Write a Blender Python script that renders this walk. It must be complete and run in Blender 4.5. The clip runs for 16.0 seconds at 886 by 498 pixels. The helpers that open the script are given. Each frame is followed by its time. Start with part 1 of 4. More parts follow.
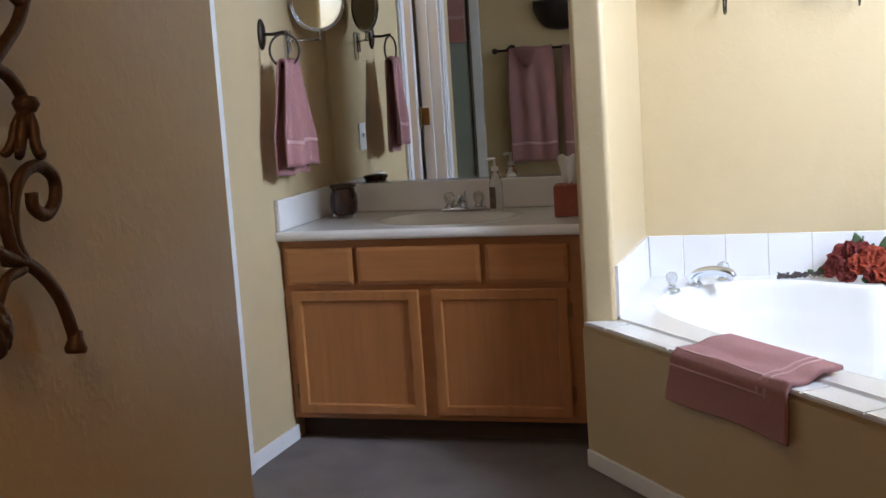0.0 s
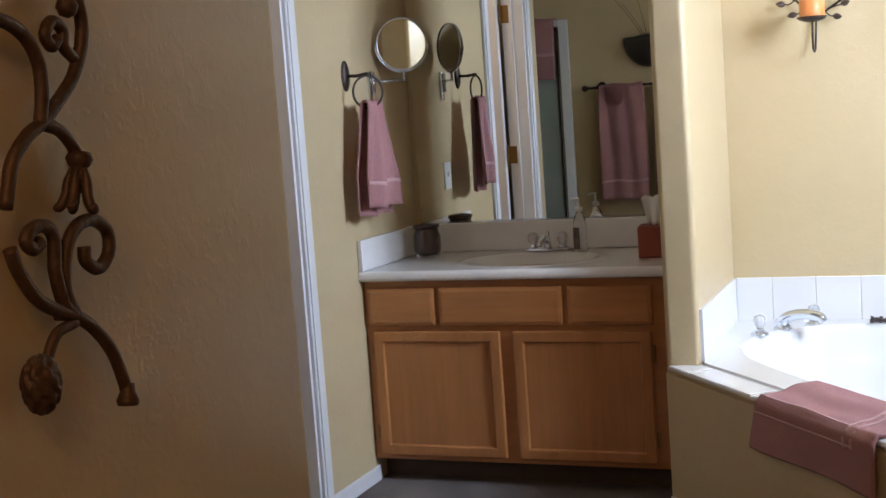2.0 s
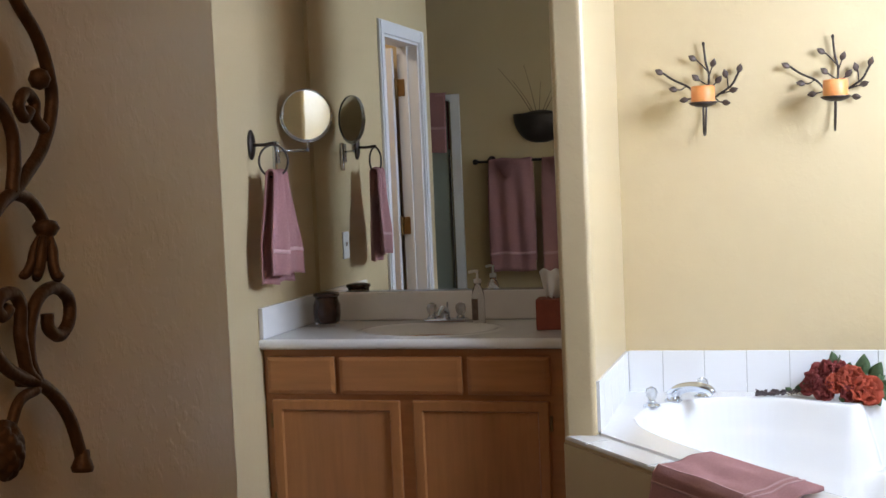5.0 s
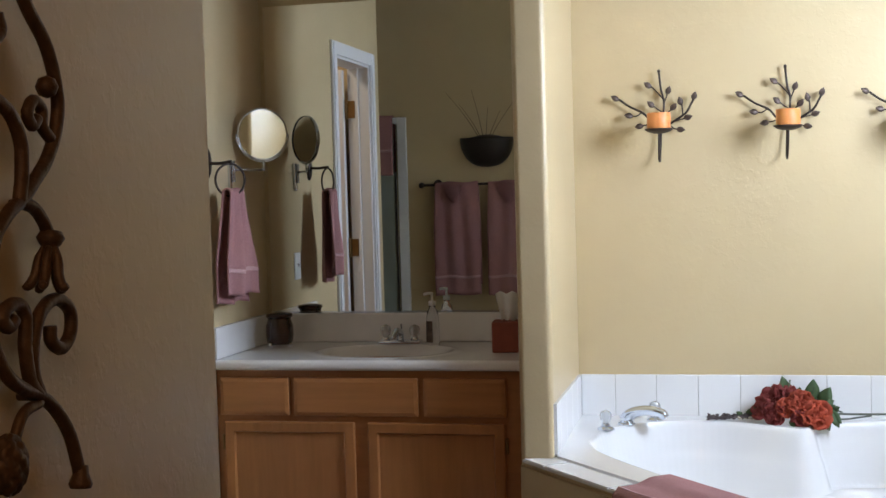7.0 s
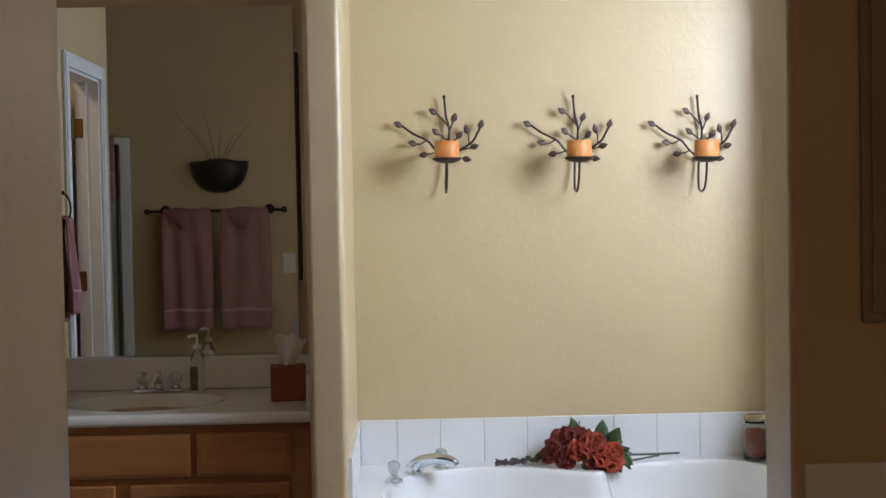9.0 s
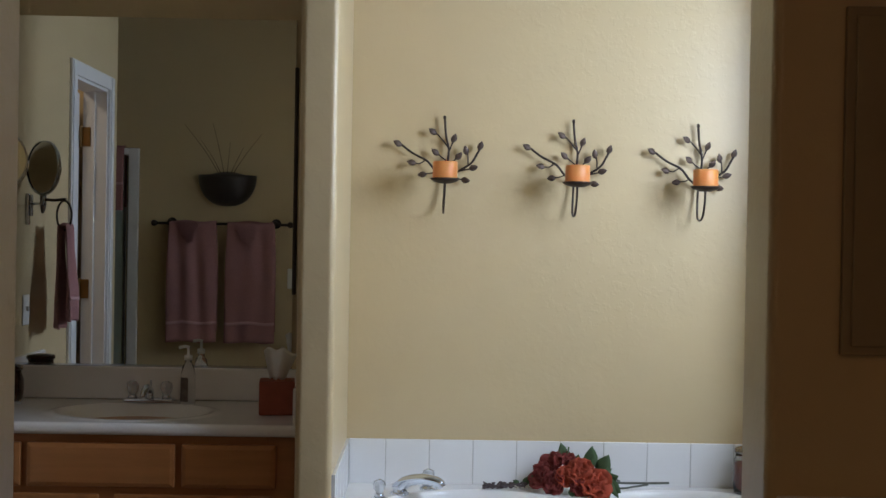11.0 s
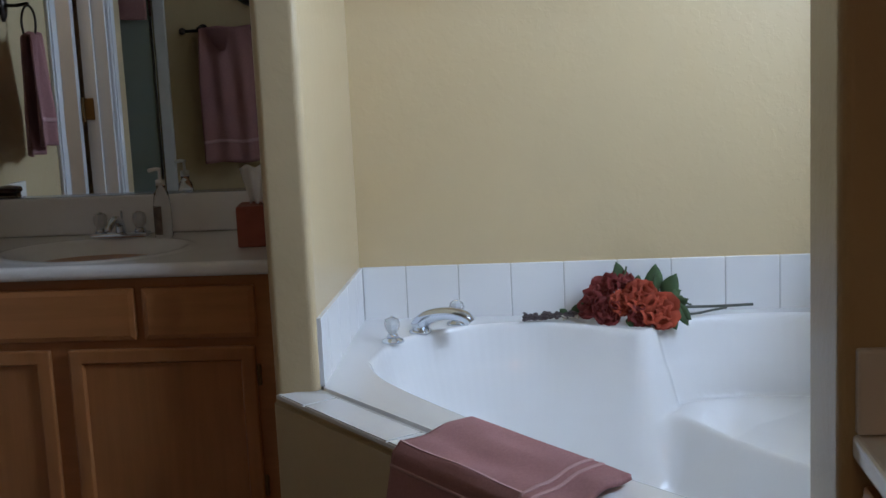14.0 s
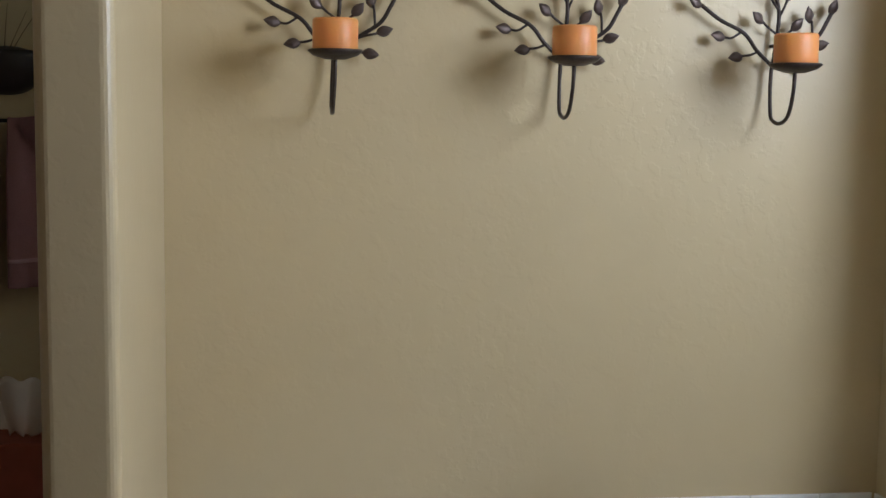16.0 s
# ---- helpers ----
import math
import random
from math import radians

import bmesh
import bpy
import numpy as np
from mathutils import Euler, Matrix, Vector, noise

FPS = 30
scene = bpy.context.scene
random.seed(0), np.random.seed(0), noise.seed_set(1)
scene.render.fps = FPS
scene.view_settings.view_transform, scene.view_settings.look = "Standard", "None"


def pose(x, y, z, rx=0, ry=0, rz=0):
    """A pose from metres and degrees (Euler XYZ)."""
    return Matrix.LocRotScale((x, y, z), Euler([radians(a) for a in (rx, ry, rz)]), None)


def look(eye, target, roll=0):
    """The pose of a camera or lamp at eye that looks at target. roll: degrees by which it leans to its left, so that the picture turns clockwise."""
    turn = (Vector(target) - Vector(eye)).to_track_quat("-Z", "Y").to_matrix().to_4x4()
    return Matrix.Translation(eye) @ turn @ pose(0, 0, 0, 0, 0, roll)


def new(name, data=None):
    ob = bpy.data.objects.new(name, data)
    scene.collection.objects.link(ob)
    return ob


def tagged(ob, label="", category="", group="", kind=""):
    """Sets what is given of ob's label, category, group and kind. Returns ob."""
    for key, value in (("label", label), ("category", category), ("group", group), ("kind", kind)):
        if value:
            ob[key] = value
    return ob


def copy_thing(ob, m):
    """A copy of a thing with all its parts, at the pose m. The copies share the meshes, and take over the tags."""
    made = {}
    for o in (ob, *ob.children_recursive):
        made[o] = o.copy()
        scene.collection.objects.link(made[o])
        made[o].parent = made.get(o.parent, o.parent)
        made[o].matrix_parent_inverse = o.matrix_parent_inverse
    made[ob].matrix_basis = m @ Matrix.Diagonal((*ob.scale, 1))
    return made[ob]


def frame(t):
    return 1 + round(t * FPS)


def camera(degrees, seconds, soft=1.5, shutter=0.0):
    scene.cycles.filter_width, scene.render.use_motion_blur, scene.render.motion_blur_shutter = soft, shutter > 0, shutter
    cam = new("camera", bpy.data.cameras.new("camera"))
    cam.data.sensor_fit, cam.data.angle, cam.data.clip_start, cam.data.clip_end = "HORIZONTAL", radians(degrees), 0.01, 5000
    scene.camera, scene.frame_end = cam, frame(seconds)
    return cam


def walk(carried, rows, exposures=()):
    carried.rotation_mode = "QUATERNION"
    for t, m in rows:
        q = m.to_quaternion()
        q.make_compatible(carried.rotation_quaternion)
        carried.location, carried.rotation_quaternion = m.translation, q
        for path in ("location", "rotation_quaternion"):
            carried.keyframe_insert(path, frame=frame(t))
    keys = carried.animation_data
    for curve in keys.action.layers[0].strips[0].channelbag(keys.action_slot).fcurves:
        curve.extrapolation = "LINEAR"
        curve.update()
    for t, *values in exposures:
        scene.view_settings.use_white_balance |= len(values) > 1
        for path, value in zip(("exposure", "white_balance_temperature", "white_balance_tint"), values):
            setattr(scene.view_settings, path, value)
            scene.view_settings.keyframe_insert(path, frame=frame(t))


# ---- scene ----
cam = camera(38.5, 16.0)
PATH = [
    (0, (0.711, -4.745, 1.323), (0.105, -2.859, 1.047), -3.8),
    (0.5, (0.732, -4.729, 1.329), (0.076, -2.857, 1.073), -3.7),
    (1, (0.757, -4.707, 1.33), (0.064, -2.847, 1.082), -4.3),
    (1.5, (0.773, -4.671, 1.331), (0.041, -2.825, 1.088), -3.7),
    (2, (0.76, -4.699, 1.342), (0.009, -2.858, 1.129), -4.1),
    (2.5, (0.751, -4.712, 1.347), (0.047, -2.848, 1.181), -3.0),
    (3, (0.754, -4.717, 1.343), (0.056, -2.851, 1.17), -3.0),
    (3.5, (0.744, -4.719, 1.345), (0.044, -2.851, 1.187), -2.7),
    (4, (0.737, -4.729, 1.347), (0.054, -2.857, 1.182), -2.4),
    (4.5, (0.701, -4.763, 1.354), (0.082, -2.866, 1.217), -0.7),
    (4.7, (0.692, -4.785, 1.363), (0.111, -2.875, 1.236), -1.9),
    (7, (0.586, -4.822, 1.355), (0.136, -2.875, 1.272), -1.6),
    (7.5, (0.516, -4.814, 1.37), (0.165, -2.848, 1.263), 1.1),
    (8, (0.454, -4.623, 1.366), (0.192, -2.64, 1.34), 1.2),
    (8.5, (0.264, -4.51, 1.383), (0.211, -2.511, 1.358), 0.3),
    (8.7, (0.18, -4.485, 1.396), (0.225, -2.486, 1.335), -1.4),
    (11, (0.264, -4.481, 1.384), (0.289, -2.481, 1.362), 1.0),
    (11.5, (0.375, -4.447, 1.336), (0.319, -2.452, 1.199), -0.1),
    (12, (0.423, -4.292, 1.321), (0.35, -2.308, 1.081), -2.8),
    (12.5, (0.437, -4.154, 1.297), (0.385, -2.183, 0.962), -2.7),
    (13, (0.462, -4.04, 1.289), (0.382, -2.082, 0.893), -3.9),
    (13.5, (0.538, -3.847, 1.29), (0.418, -1.88, 0.949), -3.3),
    (14, (0.577, -3.653, 1.301), (0.397, -1.687, 0.982), -2.7),
    (14.5, (0.525, -3.351, 1.317), (0.371, -1.377, 1.029), -1.4),
    (15, (0.46, -3.099, 1.342), (0.42, -1.113, 1.109), -1.4),
    (15.5, (0.322, -2.754, 1.366), (0.473, -0.763, 1.249), -2.2),
    (16, (0.225, -2.531, 1.455), (0.474, -0.557, 1.249), 0.6),
]
walk(cam, [(t, look(eye, target, roll)) for t, eye, target, roll in PATH],
     [(0, 0.25, 6400, 18), (4.5, 0.18, 6550, 18), (7, -0.14, 6600, 16), (8.5, -0.42, 6750, 16), (11, -0.90, 6550, 15), (13, -0.86, 5950, 14), (14.5, -0.94, 6050, 15), (15.5, -1.08, 6650, 17), (16, -1.18, 6750, 17)])


# ---- light ----
world = bpy.data.worlds.new("sky")
scene.world = world
world.use_nodes = True
_nt = world.node_tree
_sky = _nt.nodes.new("ShaderNodeTexSky")
_sky.sky_type = "NISHITA"
_sky.sun_disc = False
_sky.sun_elevation = radians(50)
_sky.sun_rotation = radians(150)
_nt.links.new(_sky.outputs[0], _nt.nodes["Background"].inputs[0])
_nt.nodes["Background"].inputs[1].default_value = 0.10


def area_lamp(name, m, sx, sy, watts, colour):
    d = bpy.data.lights.new(name, "AREA")
    d.shape, d.size, d.size_y, d.energy, d.color = "RECTANGLE", sx, sy, watts, colour
    ob = new(name, d)
    ob.matrix_world = m
    return ob


# daylight through the tub window, plus an added cool fill lamp behind the walker
tub_window = area_lamp("window_daylight", look((1.92, -1.30, 2.00), (0.12, -0.24, 1.66)), 0.62, 0.70, 46, (0.64, 0.80, 1.0))
tub_window.data.spread = radians(150)
area_lamp("bedroom_fill", look((0.5, -7.35, 1.7), (0.2, -3.0, 1.1)), 1.5, 1.2, 3.6, (0.86, 0.92, 1.0))
area_lamp("hall_ceiling_light", look((0.55, -5.3, 2.66), (0.35, -4.9, 0.0)), 0.70, 0.70, 11, (1.0, 0.58, 0.26))
area_lamp("toilet_room_light", look((-1.95, -0.85, 2.55), (-1.95, -0.85, 0.0)), 0.3, 0.3, 9, (1.0, 0.86, 0.68))


# ---- materials ----
def material(name, colour, rough=0.5, metal=0.0, vary=0.06, grain=30.0, bump=0.0, bump_scale=120.0, stretch=(1, 1, 1), coat=0.0, stain=1.6, knock=False):
    m = bpy.data.materials.new(name)
    m.use_nodes = True
    t = m.node_tree
    n, l = t.nodes, t.links
    b = n["Principled BSDF"]
    b.inputs["Roughness"].default_value = rough
    b.inputs["Metallic"].default_value = metal
    if coat:
        b.inputs["Coat Weight"].default_value = coat
        b.inputs["Coat Roughness"].default_value = 0.08
    co = n.new("ShaderNodeTexCoord")
    mp = n.new("ShaderNodeMapping")
    mp.inputs["Scale"].default_value = stretch
    l.new(co.outputs["Object"], mp.inputs[0])
    fine = n.new("ShaderNodeTexNoise")
    fine.inputs["Scale"].default_value = grain
    fine.inputs["Detail"].default_value = 4
    wide = n.new("ShaderNodeTexNoise")
    wide.inputs["Scale"].default_value = stain
    wide.inputs["Detail"].default_value = 3
    l.new(mp.outputs[0], fine.inputs[0])
    l.new(mp.outputs[0], wide.inputs[0])
    add = n.new("ShaderNodeMath")
    add.operation = "ADD"
    l.new(fine.outputs[0], add.inputs[0])
    l.new(wide.outputs[0], add.inputs[1])
    rng = n.new("ShaderNodeMapRange")
    rng.inputs[1].default_value, rng.inputs[2].default_value = 0.6, 1.4
    rng.inputs[3].default_value, rng.inputs[4].default_value = 1 - vary, 1 + vary
    l.new(add.outputs[0], rng.inputs[0])
    mul = n.new("ShaderNodeVectorMath")
    mul.operation = "SCALE"
    mul.inputs[0].default_value = colour
    l.new(rng.outputs[0], mul.inputs["Scale"])
    l.new(mul.outputs[0], b.inputs["Base Color"])
    if bump:
        bn = n.new("ShaderNodeTexNoise")
        bn.inputs["Scale"].default_value = bump_scale
        bn.inputs["Detail"].default_value = 3
        l.new(mp.outputs[0], bn.inputs[0])
        bp = n.new("ShaderNodeBump")
        bp.inputs["Strength"].default_value = bump
        bp.inputs["Distance"].default_value = 0.004
        if knock:
            flat = n.new("ShaderNodeMapRange")
            flat.inputs[1].default_value, flat.inputs[2].default_value = 0.50, 0.60
            l.new(bn.outputs[0], flat.inputs[0])
            l.new(flat.outputs[0], bp.inputs["Height"])
        else:
            l.new(bn.outputs[0], bp.inputs["Height"])
        l.new(bp.outputs[0], b.inputs["Normal"])
    return m


def oak_material(name, stretch, colour=(0.42, 0.172, 0.054)):
    m = material(name, colour, 0.36, vary=0.15, grain=9.0, bump=0.12, bump_scale=60, stretch=stretch, coat=0.15, stain=3.0)
    return m


def glass_material(name, colour, rough=0.02, ior=1.45):
    m = bpy.data.materials.new(name)
    m.use_nodes = True
    b = m.node_tree.nodes["Principled BSDF"]
    b.inputs["Base Color"].default_value = (*colour, 1)
    b.inputs["Roughness"].default_value = rough
    b.inputs["IOR"].default_value = ior
    b.inputs["Transmission Weight"].default_value = 1.0
    return m


WALL = material("tan_wall_paint", (0.57, 0.447, 0.258), 0.36, vary=0.03, grain=5, bump=0.075, bump_scale=42, knock=True)
WALL.node_tree.nodes["Principled BSDF"].inputs["Specular IOR Level"].default_value = 0.5
CEILING = material("ceiling_paint", (0.72, 0.68, 0.58), 0.8, vary=0.03, bump=0.5, bump_scale=60)
TRIM = material("white_trim_paint", (0.78, 0.78, 0.78), 0.35, vary=0.03)
CARPET = material("grey_brown_carpet", (0.16, 0.135, 0.125), 0.95, vary=0.30, grain=180, bump=0.9, bump_scale=330, stain=5)
OAK_V = oak_material("oak_upright_grain", (6, 6, 0.5))
OAK_H = oak_material("oak_level_grain", (0.5, 6, 6))
OAK_SIDE = oak_material("oak_side_grain", (6, 0.5, 6))
DARK = material("shadow_gap_black", (0.02, 0.017, 0.015), 0.8)
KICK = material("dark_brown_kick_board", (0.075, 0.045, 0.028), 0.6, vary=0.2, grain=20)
MARBLE = material("cultured_marble", (0.83, 0.81, 0.785), 0.16, vary=0.05, grain=8, stain=3)
TILE = material("white_glazed_tile", (0.80, 0.80, 0.79), 0.12, vary=0.02, grain=6)
GROUT = material("grey_grout", (0.50, 0.49, 0.46), 0.9, vary=0.1, grain=80)
ACRYLIC = material("white_acrylic_tub", (0.84, 0.84, 0.83), 0.10, vary=0.015, grain=3, coat=0.4)
CHROME = material("chrome", (0.64, 0.68, 0.74), 0.14, 1.0, vary=0.02)
BRASS = material("brass_hinge", (0.27, 0.17, 0.075), 0.4, 1.0, vary=0.1)
MIRROR = material("mirror_silver", (0.86, 0.88, 0.86), 0.0, 1.0, vary=0.0)
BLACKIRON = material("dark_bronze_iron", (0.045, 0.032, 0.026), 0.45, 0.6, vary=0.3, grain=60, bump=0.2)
RUSTIRON = material("rust_brown_wrought_iron", (0.085, 0.045, 0.022), 0.50, 0.35, vary=0.35, grain=45, bump=0.5, bump_scale=90)
TOWEL = material("dusty_rose_terry", (0.42, 0.205, 0.200), 0.95, vary=0.14, grain=160, bump=0.9, bump_scale=420)
TOWEL_BAND = material("rose_woven_band", (0.56, 0.33, 0.32), 0.8, vary=0.08, grain=90, bump=0.3, bump_scale=500)
WAX = material("apricot_candle_wax", (0.68, 0.26, 0.075), 0.45, vary=0.08, grain=12)
WAX.node_tree.nodes["Principled BSDF"].inputs["Subsurface Weight"].default_value = 0.35
WAX.node_tree.nodes["Principled BSDF"].inputs["Subsurface Radius"].default_value = (0.03, 0.012, 0.005)
LEAFIRON = material("bronze_leaf_metal", (0.10, 0.068, 0.055), 0.45, 0.5, vary=0.3, grain=70, bump=0.4)
PETAL = material("rust_red_silk_petal", (0.31, 0.043, 0.015), 0.75, vary=0.35, grain=25)
PETAL_DARK = material("burgundy_silk_petal", (0.17, 0.018, 0.014), 0.75, vary=0.35, grain=25)
LEAF = material("green_silk_leaf", (0.055, 0.10, 0.035), 0.7, vary=0.3, grain=25)
STEM = material("grey_green_stem", (0.10, 0.11, 0.085), 0.6, vary=0.2)
DRIED = material("dried_grey_purple_sprig", (0.09, 0.07, 0.07), 0.9, vary=0.4, grain=60)
PALEBUD = material("pale_dried_bud", (0.45, 0.40, 0.33), 0.9, vary=0.3, grain=60)
CLEAR = glass_material("clear_acrylic", (0.95, 0.96, 0.97))
SHOWERGLASS = glass_material("pale_green_shower_glass", (0.50, 0.57, 0.50), 0.35)
SHOWERGLASS.node_tree.nodes["Principled BSDF"].inputs["Transmission Weight"].default_value = 0.45
KNOBGLASS = glass_material("faceted_knob_acrylic", (0.88, 0.91, 0.94), 0.14)
KNOBGLASS.node_tree.nodes["Principled BSDF"].inputs["Transmission Weight"].default_value = 0.72
REDSALT = material("red_bath_salt", (0.25, 0.058, 0.026), 0.7, vary=0.25, grain=70, bump=0.4)
DARKJAR = material("dark_brown_glazed_jar", (0.045, 0.018, 0.014), 0.12, vary=0.3, coat=0.5)
BOXRED = material("rust_red_tissue_box", (0.28, 0.06, 0.03), 0.55, vary=0.2, grain=30)
TISSUE = material("white_tissue", (0.80, 0.80, 0.78), 0.9, vary=0.03)
PLATE = material("white_switch_plastic", (0.80, 0.79, 0.75), 0.35)
BOWL = material("black_brown_wall_bowl", (0.022, 0.016, 0.013), 0.40, vary=0.4, grain=14, coat=0.1)
TWIG = material("dry_twig", (0.13, 0.09, 0.05), 0.9, vary=0.2)
CABWOOD = material("dark_wall_cabinet_paint", (0.30, 0.23, 0.13), 0.5, vary=0.06)


# ---- building helpers ----
def mesh_of(name, bm, mat, smooth=False):
    me = bpy.data.meshes.new(name)
    bmesh.ops.recalc_face_normals(bm, faces=bm.faces)
    bm.to_mesh(me)
    bm.free()
    me.materials.append(mat)
    if smooth:
        for p in me.polygons:
            p.use_smooth = True
    return me


def part(name, bm, mat, parent=None, label="", smooth=False):
    ob = new(name, mesh_of(name, bm, mat, smooth))
    if parent is not None:
        ob.parent = parent
    if label:
        ob["label"] = label
    return ob


def thing(name, label, category, group="", kind="", at=(0, 0, 0)):
    ob = new(name)
    ob.empty_display_size = 0.05
    ob.location = at
    return tagged(ob, label, category, group, kind)


def box(x0, x1, y0, y1, z0, z1, bevel=0.0, seg=2, bm=None):
    b = bm or bmesh.new()
    r = bmesh.ops.create_cube(b, size=1.0, matrix=Matrix.LocRotScale(((x0 + x1) / 2, (y0 + y1) / 2, (z0 + z1) / 2), None, (abs(x1 - x0), abs(y1 - y0), abs(z1 - z0))))
    if bevel:
        es = list({e for v in r["verts"] for e in v.link_edges})
        bmesh.ops.bevel(b, geom=es, offset=bevel, segments=seg, affect="EDGES", profile=0.5)
    return b


def rounded(points, radii, n=6):
    out = []
    for i, p in enumerate(points):
        r = radii[i] if isinstance(radii, (list, tuple)) else radii
        p = Vector(p)
        if r <= 0:
            out.append(p)
            continue
        a, c = (Vector(points[i - 1]) - p).normalized(), (Vector(points[(i + 1) % len(points)]) - p).normalized()
        half = a.angle(c) / 2
        d = r / math.tan(half)
        o = p + (a + c).normalized() * (r / math.sin(half))
        s, e = p + a * d - o, p + c * d - o
        a0, a1 = math.atan2(s.y, s.x), math.atan2(e.y, e.x)
        while a1 - a0 > math.pi:
            a1 -= 2 * math.pi
        while a1 - a0 < -math.pi:
            a1 += 2 * math.pi
        for k in range(n + 1):
            t = a0 + (a1 - a0) * k / n
            out.append(o + Vector((math.cos(t), math.sin(t))) * r)
    return out


def prism(points, z0, z1, bm=None):
    b = bm or bmesh.new()
    lo = [b.verts.new((p[0], p[1], z0)) for p in points]
    hi = [b.verts.new((p[0], p[1], z1)) for p in points]
    b.faces.new(lo[::-1])
    b.faces.new(hi)
    for i in range(len(points)):
        j = (i + 1) % len(points)
        b.faces.new((lo[i], lo[j], hi[j], hi[i]))
    return b


def lathe(profile, n=28, m=None, bm=None):
    b = bm or bmesh.new()
    m = m or Matrix()
    rings = []
    for r, z in profile:
        if r < 1e-5:
            rings.append([b.verts.new(m @ Vector((0, 0, z)))])
        else:
            rings.append([b.verts.new(m @ Vector((r * math.cos(2 * math.pi * k / n), r * math.sin(2 * math.pi * k / n), z))) for k in range(n)])
    for a, c in zip(rings, rings[1:]):
        for k in range(n):
            j = (k + 1) % n
            q = [a[k % len(a)], a[j % len(a)], c[j % len(c)], c[k % len(c)]]
            q = list(dict.fromkeys(q))
            if len(q) > 2:
                b.faces.new(q)
    return b


def spline(points, steps=8):
    pts = [Vector(p) for p in points]
    pts = [2 * pts[0] - pts[1]] + pts + [2 * pts[-1] - pts[-2]]
    out = []
    for i in range(1, len(pts) - 2):
        for k in range(steps):
            t = k / steps
            a, b, c, d = pts[i - 1:i + 3]
            out.append(0.5 * ((2 * b) + (c - a) * t + (2 * a - 5 * b + 4 * c - d) * t * t + (3 * b - a - 3 * c + d) * t ** 3))
    return out + [pts[-2]]


def tube(path, radius, n=8, bm=None, flat=1.0):
    """A rod along a path; radius may be a function of 0..1."""
    b = bm or bmesh.new()
    path = [Vector(p) for p in path]
    up = Vector((0.31, 0.17, 0.93))
    rings = []
    for i, p in enumerate(path):
        d = (path[min(i + 1, len(path) - 1)] - path[max(i - 1, 0)]).normalized()
        s = d.cross(up)
        if s.length < 0.05:
            s = d.cross(Vector((1, 0, 0)))
        s.normalize()
        w = s.cross(d)
        r = radius(i / (len(path) - 1)) if callable(radius) else radius
        rings.append([b.verts.new(p + s * (r * math.cos(2 * math.pi * k / n)) + w * (r * flat * math.sin(2 * math.pi * k / n))) for k in range(n)])
    for a, c in zip(rings, rings[1:]):
        for k in range(n):
            j = (k + 1) % n
            b.faces.new((a[k], a[j], c[j], c[k]))
    b.faces.new(rings[0][::-1])
    b.faces.new(rings[-1])
    return b


def sheet(fn, nu, nv, bm=None):
    b = bm or bmesh.new()
    g = [[b.verts.new(fn(i / nu, j / nv)) for j in range(nv + 1)] for i in range(nu + 1)]
    for i in range(nu):
        for j in range(nv):
            b.faces.new((g[i][j], g[i + 1][j], g[i + 1][j + 1], g[i][j + 1]))
    return b


def thicken(ob, t, offset=0.0):
    md = ob.modifiers.new("thickness", "SOLIDIFY")
    md.thickness, md.offset = t, offset
    return ob


def structure(name, bm, mat, label, category, smooth=False):
    return tagged(part(name, bm, mat, None, "", smooth), label, category, "", "structure")


# ---- plan ----
XL, XR = -1.262, 1.495          # left wall, outer right wall
STUB_L, STUB_R, STUB_F = -0.122, -0.009, -0.70
Y_TOWEL, X_HALL = -2.87, -0.25  # wall with the towel bar, hall wall with the ironwork
Y_RF, Y_RB, X_RE = -1.970, -1.765, 0.945
DECK, CEIL = 0.485, 2.72
Y_END = -7.4

# floor and ceiling
structure("floor", box(-2.6, 1.8, Y_END - 0.2, 0.2, -0.12, 0.0), CARPET, "grey-brown short pile carpet on the floor", "floor")
structure("ceiling", box(-2.6, 1.8, Y_END - 0.2, 0.2, CEIL, CEIL + 0.12), CEILING, "off-white textured painted ceiling", "ceiling")

# walls
structure("wall_north", box(-2.6, 1.66, 0.008, 0.15, 0, CEIL), WALL, "tan painted wall behind vanity and tub", "wall")
b = box(XL - 0.11, XL, -0.985, 0.008, 0, CEIL)
box(XL - 0.11, XL, -1.565, -0.985, 2.045, CEIL, bm=b)
prism(rounded([(XL - 0.11, -1.76), (XL, -1.76), (XL, -1.565), (XL - 0.11, -1.565)], [0.0, 0.018, 0, 0]), 0, CEIL, b)
structure("wall_west", b, WALL, "tan painted wall with a doorway", "wall")
structure("wall_stub", prism(rounded([(STUB_L, 0.008), (STUB_L, STUB_F), (STUB_R, STUB_F), (STUB_R, 0.008)], [0, 0.02, 0.02, 0]), 0, CEIL), WALL, "tan textured stub wall with rounded corners beside the tub", "wall", )
structure("wall_tub_end", prism(rounded([(1.66, Y_RF), (1.66, Y_RB), (X_RE, Y_RB), (X_RE, Y_RF)], [0, 0, 0.02, 0.02]), 0, CEIL), WALL, "tan stub wall with rounded end between tub and second vanity", "wall")
